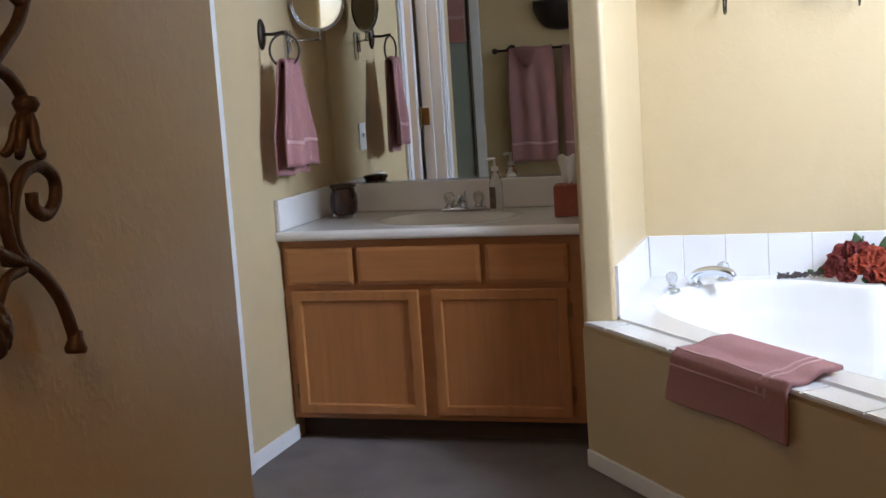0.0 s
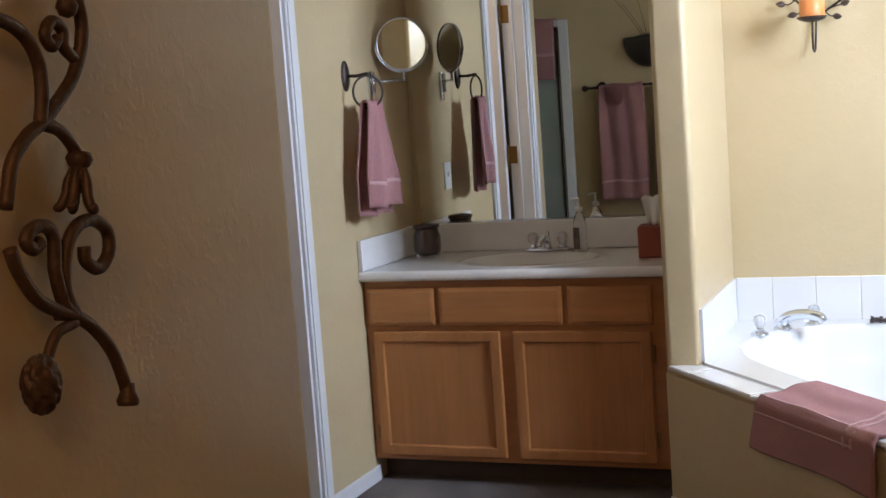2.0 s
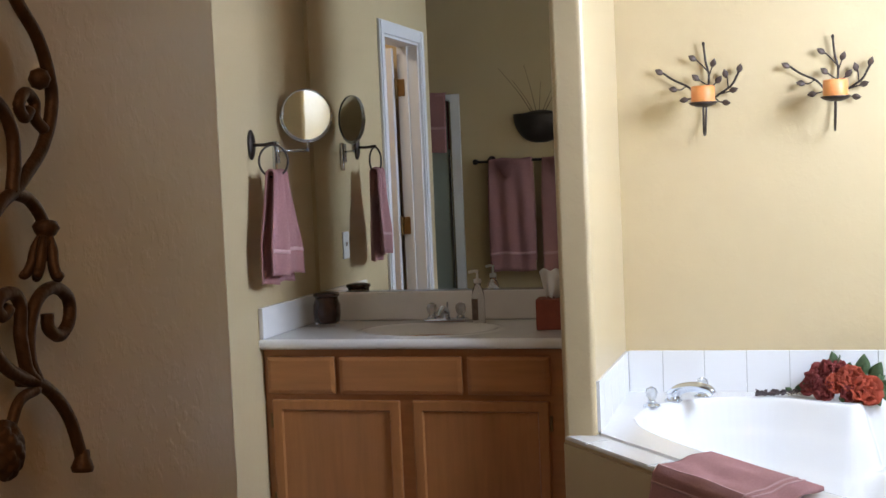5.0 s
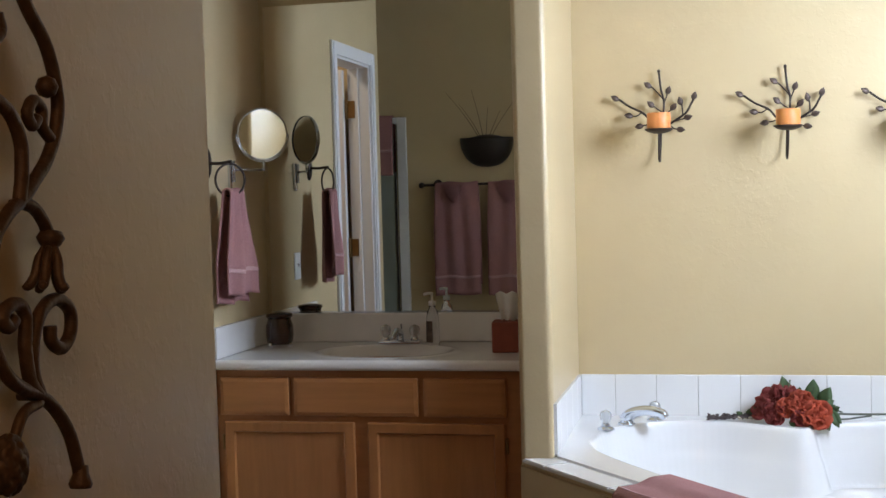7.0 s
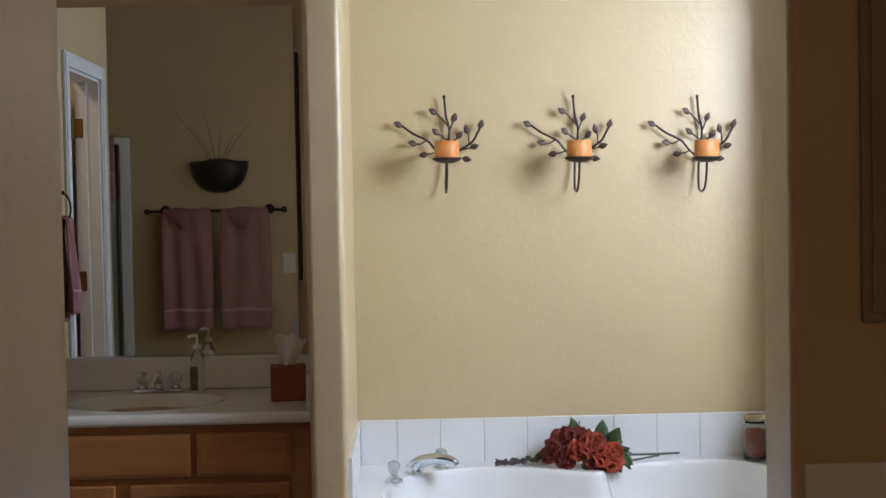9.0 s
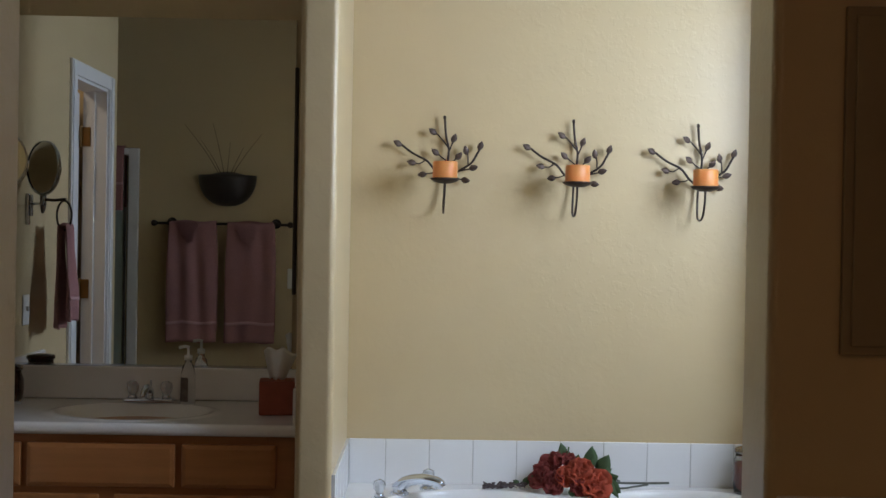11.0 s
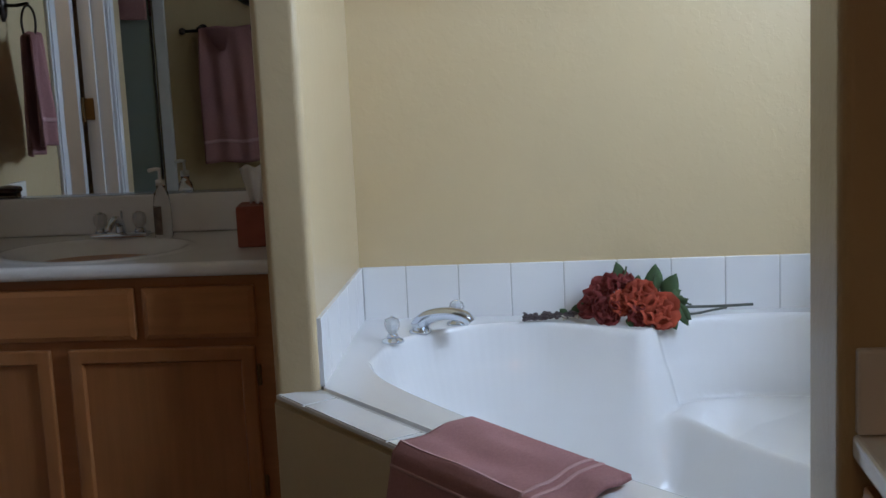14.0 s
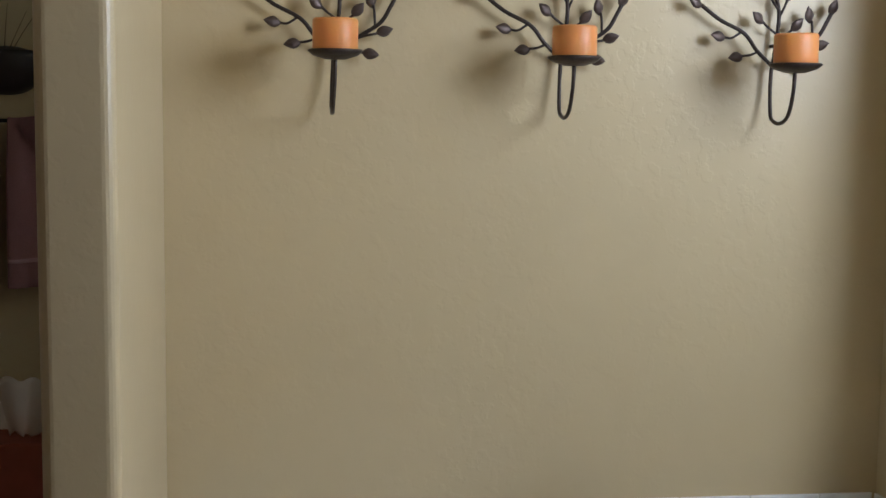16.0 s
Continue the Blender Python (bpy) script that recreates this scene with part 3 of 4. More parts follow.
# pine cone of small scales
b = bmesh.new()
bmesh.ops.create_icosphere(b, subdivisions=4, radius=1.0)
SCALES = [Vector((math.sqrt(1 - h * h) * math.cos(a), math.sqrt(1 - h * h) * math.sin(a), h)) for a, h in ((k * 2.4, 1 - 2 * (k + 0.5) / 46) for k in range(46))]
for v in b.verts:
    near = max(q.dot(v.co.normalized()) for q in SCALES)
    k = 1 + 0.22 * step(0.955, 0.985, near)
    v.co = Vector((0.030 + v.co.x * 0.017 * k, -0.074 + v.co.y * 0.023 * k, -0.235 + v.co.z * 0.030 * k))
part("cone", b, RUSTIRON, iron, "knobbly iron pine cone", True)
for y, z in ((-3.46, 1.36), (-3.46, 1.132)):
    part("mount", tube([(0.0, y + 3.46, z - 1.3), (0.028, y + 3.46, z - 1.3)], 0.006), RUSTIRON, iron)


# ---- candle sconces ----
def leaf_mesh(size, mat):
    b = bmesh.new()
    rows = 6
    g = []
    for i in range(rows + 1):
        t = i / rows
        w = 0.36 * math.sin(math.pi * min(t * 1.02, 1.0)) ** 0.8 * (1 - 0.25 * t)
        g.append([b.verts.new((s * w * size, 0.10 * size * abs(s) - 0.06 * size * math.sin(math.pi * t), t * size)) for s in (-1, -0.5, 0, 0.5, 1)])
    for i in range(rows):
        for j in range(4):
            b.faces.new((g[i][j], g[i][j + 1], g[i + 1][j + 1], g[i + 1][j]))
    bmesh.ops.remove_doubles(b, verts=b.verts, dist=1e-5)
    bmesh.ops.solidify(b, geom=b.faces[:], thickness=0.0016)
    return mesh_of("leaf", b, mat, True)


SCONCE_LEAF = leaf_mesh(0.036, LEAFIRON)


def sconce():
    """A sconce whose origin is on the wall behind the candle; the wall is y = 0, the room -y."""
    s = thing("candle_sconce", "dark bronze leafy branch sconce holding an apricot pillar candle", "sconce", "sconces above the tub")
    y = -0.022
    rods = [[(0.004, y, -0.02), (0.012, y, 0.03), (0.016, y, 0.085), (0.006, y, 0.13), (0.0, y - 0.004, 0.192)],
            [(0.006, y, -0.012), (-0.03, y - 0.006, 0.012), (-0.06, y - 0.01, 0.045), (-0.11, y - 0.006, 0.070), (-0.150, y - 0.004, 0.098)],
            [(0.008, y, -0.012), (0.05, y - 0.004, 0.012), (0.095, y - 0.008, 0.040), (0.115, y - 0.008, 0.070), (0.126, y - 0.006, 0.090)],
            [(-0.065, y - 0.008, 0.048), (-0.085, y - 0.008, 0.036), (-0.10, y - 0.006, 0.037)],
            [(-0.025, y - 0.006, 0.012), (-0.045, y - 0.008, 0.004), (-0.062, y - 0.006, 0.002)],
            [(0.014, y, 0.092), (-0.005, y - 0.004, 0.115), (-0.028, y - 0.006, 0.138)],
            [(0.016, y, 0.075), (0.024, y - 0.004, 0.095), (0.030, y - 0.006, 0.110)],
            [(0.013, y, 0.045), (-0.008, y - 0.004, 0.058), (-0.022, y - 0.006, 0.070)],
            [(0.014, y, 0.03), (0.028, y - 0.004, 0.042), (0.044, y - 0.006, 0.055)],
            [(0.085, y - 0.008, 0.032), (0.084, y - 0.010, 0.055), (0.082, y - 0.010, 0.072)],
            [(0.05, y - 0.004, 0.012), (0.075, y - 0.008, 0.018), (0.088, y - 0.006, 0.020)],
            [(0.035, y - 0.004, 0.004), (0.050, y - 0.008, -0.006), (0.060, y - 0.006, -0.010)]]
    lift = lambda z: z * 1.05 + 0.006 if z > 0 else z
    for k, r in enumerate(rods):
        r = [(p[0], p[1], lift(p[2])) for p in r]
        part("branch", tube(spline(r, 6), 0.0042 if k < 3 else 0.0026, 7), BLACKIRON, s, "", True)
    leaves = [(-0.148, 0.094, -62), (-0.096, 0.036, -82), (-0.058, 0.002, -100), (-0.026, 0.134, -58), (0.028, 0.106, 18), (-0.018, 0.064, -50), (0.040, 0.050, 38), (0.080, 0.066, -14), (0.122, 0.082, 16), (0.086, 0.020, 72), (0.058, -0.010, 96)]
    for x, z, turn_deg in leaves:
        lf = new("leaf", SCONCE_LEAF)
        lf.parent = s
        lf.matrix_local = Matrix.Translation((x, y - 0.008, lift(z))) @ pose(0, 0, 0, 0, turn_deg, 0) @ pose(0, 0, 0, 12, 0, 15)
    part("tip", lathe([(0, 0.200), (0.005, 0.202), (0.006, 0.209), (0.003, 0.214), (0, 0.214)], 10, Matrix.Translation((0, y - 0.004, 0))), BLACKIRON, s, "", True)
    # wire loop from the wall stem under the dish
    part("loop", tube(spline([(0.004, y, -0.015), (0.002, y - 0.002, -0.06), (0.0, y - 0.012, -0.105), (0.0, -0.045, -0.121), (0.0, -0.085, -0.128), (0.0, -0.126, -0.113), (0.002, -0.144, -0.07), (0.003, -0.148, -0.026)], 8), 0.0040, 8), BLACKIRON, s, "", True)
    part("wall_pin", tube([(0.010, 0.0, 0.03), (0.010, y, 0.03)], 0.004, 7), BLACKIRON, s)
    part("dish", lathe([(0, -0.030), (0.020, -0.029), (0.042, -0.022), (0.052, -0.014), (0.050, -0.011), (0.038, -0.017), (0, -0.020)], 28, Matrix.Translation((0.003, -0.148, 0))), BLACKIRON, s, "shallow dark bronze dish", True)
    c = part("candle", lathe([(0, -0.0195), (0.041, -0.0195), (0.0425, -0.017), (0.0425, 0.042), (0.040, 0.046), (0.034, 0.0445), (0.012, 0.041), (0, 0.041)], 32, Matrix.Translation((0.003, -0.148, 0))), WAX, s, "apricot pillar candle", True)
    part("wick", tube([(0.003, -0.148, 0.040), (0.004, -0.149, 0.048)], 0.0009, 6), DARK, c)
    return s


first = sconce()
first.matrix_world = pose(0.318, 0.008, 1.590)
copy_thing(first, pose(0.772, 0.008, 1.585))
copy_thing(first, pose(1.212, 0.008, 1.578))


# ---- towels ----
def hung_towel(name, label, group, width, drop_f, drop_b, gap, m, pleats=2.0, seed=0, gather=0.0, bands=((0.80, 0.85),), amp=0.006):
    """A towel over a rail at the origin; the rail runs along x, the front hangs towards -y."""
    w = thing(name, label, "towel", group)

    def at(u, v):
        total = drop_f + drop_b + 0.04
        s = v * total
        x = (u - 0.5) * width
        if s < drop_f:
            z, y, down = -(drop_f - s), -gap, drop_f - s
        elif s < drop_f + 0.04:
            a = (s - drop_f) / 0.04 * math.pi
            z, y, down = 0.012 * math.sin(a), -gap * math.cos(a), 0
        else:
            down = s - drop_f - 0.04
            z, y = -down, gap
        k = min(down / 0.25, 1.0)
        x *= (1 - gather) + gather * k
        y += amp * k * math.sin(u * math.pi * 2 * pleats + seed) + amp * 0.5 * math.sin(u * 17 + seed * 3 + down * 6) - (0.012 * k if s < drop_f else 0)
        z += 0.004 * math.sin(u * 9 + seed)
        return (x, y, z)

    n = 60
    cloth = part("cloth", sheet(at, 30, n), TOWEL, w, "", True)
    thicken(cloth, 0.007)
    for a, c in bands:
        va, vc = (1 - c) * drop_f / (drop_f + drop_b + 0.04), (1 - a) * drop_f / (drop_f + drop_b + 0.04)
        strip = part("woven_band", sheet(lambda u, v: tuple(Vector(at(u, va + (vc - va) * v)) + Vector((0, -0.0045, 0))), 30, 3), TOWEL_BAND, w, "paler woven band", True)
        thicken(strip, 0.0015)
    w.matrix_world = m
    return w


# ring towel by the vanity
ring = thing("towel_ring", "dark bronze towel ring on the wall above the vanity", "towel ring", at=(XL, -0.560, 1.497))
b = lathe([(0, 0.0), (0.026, 0.0), (0.026, 0.006), (0.020, 0.012), (0, 0.014)], 24, pose(0, 0, 0, 0, 90, 0))
place(b, Matrix.Diagonal((1, 1, 2.1, 1)))
part("back_plate", b, BLACKIRON, ring, "oval dark bronze plate", True)
part("arm", tube(spline([(0.010, 0, 0), (0.05, 0, -0.002), (0.085, 0, 0.002), (0.094, 0.0, 0.0)], 6), 0.006, 10), BLACKIRON, ring, "", True)
loop = [(0.088 + 0.040 * math.sin(t), 0.038 * math.sin(t), -0.062 + 0.058 * math.cos(t)) for t in [k * 2 * math.pi / 40 for k in range(41)]]
part("ring", tube(loop, 0.0042, 8), BLACKIRON, ring, "", True)
hung_towel("hand_towel", "dusty rose hand towel with a woven band on the ring", "", 0.20, 0.365, 0.395, 0.016, pose(XL + 0.096, -0.556, 1.388, 0, 0, 84), 1.5, 1, 0.50, ((0.74, 0.78),), 0.013)

# towel bar on the wall facing the mirror
bar = thing("towel_bar", "dark bronze towel bar on the wall", "towel bar", at=(-0.91, Y_TOWEL, 1.425))
part("rail", tube([(-0.375, 0.072, 0), (0.375, 0.072, 0)], 0.008, 12), BLACKIRON, bar, "", True)
for sx in (-1, 1):
    part("finial", lathe([(0, 0), (0.012, 0.004), (0.019, 0.018), (0.014, 0.032), (0.006, 0.036), (0, 0.037)], 16, Matrix.Translation((sx * 0.37, 0.072, 0)) @ pose(0, 0, 0, 0, sx * 90, 0)), BLACKIRON, bar, "", True)
    part("bracket", lathe([(0, 0), (0.028, 0), (0.028, 0.006), (0.012, 0.012), (0.010, 0.05), (0.016, 0.066), (0.013, 0.082), (0, 0.086)], 18, Matrix.Translation((sx * 0.30, 0, 0.006)) @ pose(0, 0, 0, -90, 0, 0)), BLACKIRON, bar, "", True)
for k, x in enumerate((-1.078, -0.745)):
    hung_towel("bath_towel", "dusty rose bath towel with a folded tip over the bar", "towels on the bar", 0.285, 0.68, 0.62, 0.013, pose(x, Y_TOWEL + 0.072, 1.428, 0, 0, 180), 2.5, 2 + k, 0.06, ((0.825, 0.85),), 0.007)
    tip = 0.125 + 0.012 * k

    def flap(u, v):
        """A corner folded over the bar, narrowing to a blunt point that stands off the cloth."""
        half = 0.066 * (1 - 0.80 * v ** 1.6)
        return ((u - 0.5) * 2 * half + 0.022 * v, 0.034 + 0.022 * math.sin(math.pi * (0.12 + 0.75 * v)) * (1 - 0.5 * (2 * u - 1) ** 2), 0.004 - tip * v)

    b = sheet(flap, 12, 12)
    bmesh.ops.solidify(b, geom=b.faces[:], thickness=0.008)
    place(b, pose(x - 0.03, Y_TOWEL + 0.072, 1.432))
    tagged(part("washcloth", b, TOWEL, None, "", True), "dusty rose washcloth folded to a point over the towel", "washcloth", "towels on the bar")

# towel lying over the edge of the tub deck
deck_towel = thing("bath_mat_towel", "dusty rose towel with woven bands draped over the deck edge", "towel", at=(0.40, -1.00, DECK))
TS = Vector((0.383, -1.043))


def drape(u, v):
    s, r = u * 0.495, v * 0.332
    top_len = 0.184
    p = TS + U * s - N * min(r, top_len)
    z = DECK + 0.024 - 0.015 * step(0.06, 0.13, r)
    out = 0.0
    if r > top_len:
        k = r - top_len
        out = 0.014 * step(0, 0.02, k) + 0.012 * math.sin(u * 7 + 0.6) * step(0.02, 0.2, k) + 0.05 * k
        z -= k * 0.985
    else:
        z += 0.0025 * math.sin(u * 11) * math.sin(v * 19)
    p = p - N * out
    p = p + U * (0.045 * r / 0.33 * u - 0.02 * step(0.17, 0.34, r) * (1 - u))
    return (p.x - 0.40, p.y + 1.00, z - DECK)


thicken(part("cloth", sheet(drape, 48, 56), TOWEL, deck_towel, "", True), 0.011)


def drape_band(u0, u1, v0, v1):
    def at(u, v):
        a, c = u0 + (u1 - u0) * u, v0 + (v1 - v0) * v
        n = Vector((-N.x, -N.y, 0)) * 0.0068 if c > 0.62 else Vector((0, 0, 0.0068))
        return tuple(Vector(drape(a, c)) + n)
    return at


for a, c in ((0.775, 0.795), (0.835, 0.855)):
    thicken(part("woven_band", sheet(drape_band(a, c, 0.0, 0.70), 2, 40), TOWEL_BAND, deck_towel, "paler woven band", True), 0.0014)
thicken(part("woven_band", sheet(drape_band(0.0, 0.775, 0.54, 0.56), 40, 2), TOWEL_BAND, deck_towel, "paler woven band", True), 0.0014)
thicken(part("woven_band", sheet(drape_band(0.0, 0.835, 0.67, 0.69), 40, 2), TOWEL_BAND, deck_towel, "paler woven band", True), 0.0014)

# ---- shaving mirror ----
shave = thing("shaving_mirror", "round chrome shaving mirror on a folding wall arm", "mirror", at=(XL, -0.245, 1.45))
part("wall_bracket", box(0.0, 0.014, -0.127, -0.103, -0.055, 0.065, 0.004), CHROME, shave)
part("pivot", tube([(0.020, -0.115, -0.02), (0.020, -0.115, 0.06)], 0.007, 10), CHROME, shave, "", True)
part("arm", tube([(0.020, -0.115, 0.025), (0.055, -0.062, 0.025), (0.098, -0.005, 0.025)], 0.005, 8), CHROME, shave, "", True)
part("post", tube([(0.098, -0.005, 0.02), (0.098, -0.005, 0.062)], 0.006, 10), CHROME, shave, "", True)
face = Matrix.Translation((0.098, -0.008, 0.160)) @ Vector((0.62, -0.78, -0.02)).to_track_quat("Z", "Y").to_matrix().to_4x4()
part("yoke", tube([tuple(face @ Vector((0.103 * math.cos(t), 0.103 * math.sin(t), 0))) for t in [math.pi + k * math.pi / 24 for k in range(25)]], 0.004, 8), CHROME, shave, "", True)
part("rim", lathe([(0.094, -0.010), (0.099, -0.008), (0.100, 0.004), (0.096, 0.008), (0.093, 0.006)], 48, face), CHROME, shave, "", True)
part("glass", lathe([(0, 0.005), (0.0935, 0.005), (0.0935, -0.006), (0, -0.006)], 48, face), MIRROR, shave)

# ---- basin tap ----
tap = thing("basin_faucet", "chrome centerset basin faucet with clear acrylic knobs", "faucet", at=(-0.683, -0.105, 0.7915))
b = box(-0.085, 0.085, -0.024, 0.024, -0.003, 0.014, 0.006, 3)
part("base", b, CHROME, tap, "", True)
part("spout", tube(spline([(0, 0, 0.012), (0, -0.006, 0.042), (0, -0.05, 0.055), (0, -0.095, 0.040), (0, -0.100, 0.030)], 7), lambda t: 0.015 - 0.005 * t, 12), CHROME, tap, "", True)
part("lift_rod", tube([(0, 0.018, 0.012), (0, 0.018, 0.075)], 0.003, 8), CHROME, tap)


def knob(parent, x, y, z, s=1.0):
    part("collar", lathe([(0, 0), (0.017 * s, 0), (0.014 * s, 0.010 * s), (0.010 * s, 0.014 * s), (0, 0.016 * s)], 18, Matrix.Translation((x, y, z))), CHROME, parent, "", True)
    b = lathe([(0, 0.014 * s), (0.012 * s, 0.014 * s), (0.019 * s, 0.026 * s), (0.021 * s, 0.040 * s), (0.017 * s, 0.052 * s), (0.008 * s, 0.056 * s), (0, 0.055 * s)], 8, Matrix.Translation((x, y, z)))
    k = part("knob", b, KNOBGLASS, parent, "faceted clear acrylic knob")
    part("cap", lathe([(0, 0.0555 * s), (0.007 * s, 0.0562 * s), (0.006 * s, 0.0585 * s), (0, 0.059 * s)], 12, Matrix.Translation((x, y, z))), CHROME, k)


knob(tap, -0.058, 0, 0.013, 1.05)
knob(tap, 0.058, 0, 0.013, 1.05)

# ---- tub filler ----
filler = thing("tub_faucet", "chrome deck-mounted tub spout with two clear knobs", "faucet", at=(0.184, -0.178, 0.503))
path = spline([(0.0, 0.0, -0.002), (0.003, -0.001, 0.022), (0.030, -0.010, 0.045), (0.082, -0.027, 0.056), (0.130, -0.042, 0.050), (0.146, -0.047, 0.032)], 8)
part("spout", tube(path, lambda t: 0.030 - 0.011 * t, 18, flat=0.78), CHROME, filler, "", True)
part("flange", lathe([(0, 0), (0.033, 0), (0.031, 0.005), (0.026, 0.008), (0, 0.008)], 24), CHROME, filler, "", True)
for x, y in ((-0.064, -0.114), (0.098, 0.088)):
    part("escutcheon", lathe([(0, 0), (0.031, 0), (0.029, 0.006), (0.016, 0.012), (0.011, 0.020), (0, 0.021)], 24, Matrix.Translation((x, y, 0))), CHROME, filler, "", True)
    knob(filler, x, y, 0.010, 1.04)

# ---- flowers lying on the back of the deck ----
rng = random.Random(7)


def petal(r, curl, mat_bm, m):
    b = mat_bm
    g = []
    for i in range(5):
        t = i / 4
        w = r * 0.75 * math.sin(math.pi * (0.18 + 0.72 * t)) ** 0.7
        g.append([b.verts.new(m @ Vector((s * w, -r * 0.28 * (1 - s * s) + curl * t * t * r + 0.05 * r * math.sin(5 * s + 7 * t), t * r))) for s in (-1, -0.5, 0, 0.5, 1)])
    for i in range(4):
        for j in range(4):
            b.faces.new((g[i][j], g[i][j + 1], g[i + 1][j + 1], g[i + 1][j]))


def bloom(parent, at, toward, size, mat):
    q = Vector(toward).to_track_quat("Z", "Y").to_matrix().to_4x4()
    b = bmesh.new()
    for layer, (count, tilt, r) in enumerate(((4, 8, 0.55), (5, 26, 0.75), (6, 48, 0.95), (7, 72, 1.0))):
        for k in range(count):
            a = 360 * k / count + layer * 31 + rng.uniform(-12, 12)
            m = Matrix.Translation(at) @ q @ pose(0, 0, 0, 0, 0, a) @ Matrix.Translation((0, 0.10 * size * (layer + 0.4), 0)) @ pose(0, 0, 0, -tilt + rng.uniform(-9, 9), 0, rng.uniform(-14, 14))
            petal(size * r * rng.uniform(0.88, 1.1), 0.25 - 0.65 * layer / 3, b, m)
    return thicken(part("bloom", b, mat, parent, "", True), 0.0008)


bouquet = thing("flower_bouquet", "rust red and burgundy silk roses with leaves on the deck", "flowers", at=(0.80, -0.10, 0.503))
for at, to, size, mat in (((-0.130, -0.010, 0.050), (-0.8, -0.6, 0.3), 0.040, PETAL_DARK), ((-0.098, 0.006, 0.088), (-0.4, -0.6, 0.7), 0.040, PETAL_DARK), ((-0.085, -0.035, 0.040), (-0.4, -1, 0.1), 0.040, PETAL_DARK),
                          ((-0.050, 0.000, 0.102), (0.0, -0.5, 0.9), 0.038, PETAL_DARK), ((-0.046, -0.042, 0.062), (-0.1, -1, 0.3), 0.036, PETAL),
                          ((0.004, -0.038, 0.072), (0.0, -0.9, 0.6), 0.050, PETAL), ((0.050, -0.062, 0.036), (0.2, -1, 0.35), 0.052, PETAL), ((0.000, -0.066, 0.026), (-0.1, -1, 0.0), 0.036, PETAL_DARK)):
    bloom(bouquet, Vector(at) * 0.95, to, size * 0.88, mat)
BIGLEAF = leaf_mesh(0.075, LEAF)
for x, y, z, rx, ry, rz, s in ((0.040, 0.025, 0.062, 8, 6, 20, 1.25), (0.070, 0.015, 0.050, -8, 24, -25, 1.15), (0.060, 0.030, 0.070, 6, -12, 50, 0.9), (0.088, -0.030, 0.062, 20, 150, 0, 0.9), (0.104, -0.050, 0.050, 30, 168, 40, 0.85),
                               (-0.046, 0.015, 0.104, 0, -12, 30, 0.85), (-0.040, 0.012, 0.112, 14, 10, 80, 0.55), (-0.006, 0.015, 0.088, 12, 12, 0, 0.55), (0.082, 0.0, 0.036, 40, 62, 10, 0.9), (-0.030, -0.060, 0.026, 50, 172, 0, 0.55),
                               (0.092, -0.020, 0.058, -20, 70, 35, 0.8), (0.098, -0.034, 0.046, 15, 125, -25, 0.85), (-0.128, 0.01, 0.036, 10, -62, 15, 0.55), (0.104, -0.010, 0.044, 5, 84, 60, 0.75), (0.076, -0.060, 0.034, 26, 160, 15, 0.75)):
    lf = new("leaf", BIGLEAF)
    lf.parent = bouquet
    lf.matrix_local = pose(x, y, z, rx, ry, rz) @ Matrix.Diagonal((s, s, s, 1))
part("stem", tube(spline([(0.06, -0.02, 0.040), (0.15, 0.015, 0.030), (0.24, 0.03, 0.027), (0.325, 0.045, 0.026)], 6), 0.0042, 7), STEM, bouquet, "", True)
part("stem", tube(spline([(0.07, -0.03, 0.020), (0.15, 0.0, 0.013), (0.21, 0.025, 0.017), (0.25, 0.03, 0.022)], 6), 0.0035, 7), STEM, bouquet, "", True)
part("stem", tube(spline([(0.05, -0.0, 0.030), (0.11, 0.02, 0.045), (0.15, 0.02, 0.035)], 6), 0.003, 7), STEM, bouquet, "", True)

sprig = thing("dried_sprig", "dried grey-purple flower sprig lying on the tub deck", "dried flowers", at=(0.56, -0.085, 0.503))
b = bmesh.new()
for k in range(230):
    t = rng.random()
    bmesh.ops.create_icosphere(b, subdivisions=1, radius=rng.uniform(0.0025, 0.0058), matrix=Matrix.Translation((-0.085 + 0.15 * t, rng.gauss(0, 0.009), 0.006 + abs(rng.gauss(0, 0.007)) + 0.006 * t)) @ Matrix.Diagonal((1.6, 1, 0.8, 1)))
part("flower_spike", b, DRIED, sprig)
b = bmesh.new()
for k in range(34):
    bmesh.ops.create_icosphere(b, subdivisions=1, radius=rng.uniform(0.002, 0.0045), matrix=Matrix.Translation((0.02 + 0.085 * rng.random(), -0.015 + rng.gauss(0, 0.008), 0.007 + rng.random() * 0.010)))
part("buds", b, PALEBUD, sprig, "pale dried buds")
for x, z, a in ((0.055, 0.016, 20), (0.075, 0.018, -30), (0.04, 0.014, -50)):
    lf = new("leaf", BIGLEAF)
    lf.parent = sprig
    lf.matrix_local = pose(x, 0.01, z, 20, a, 10) @ Matrix.Diagonal((0.45, 0.45, 0.45, 1))

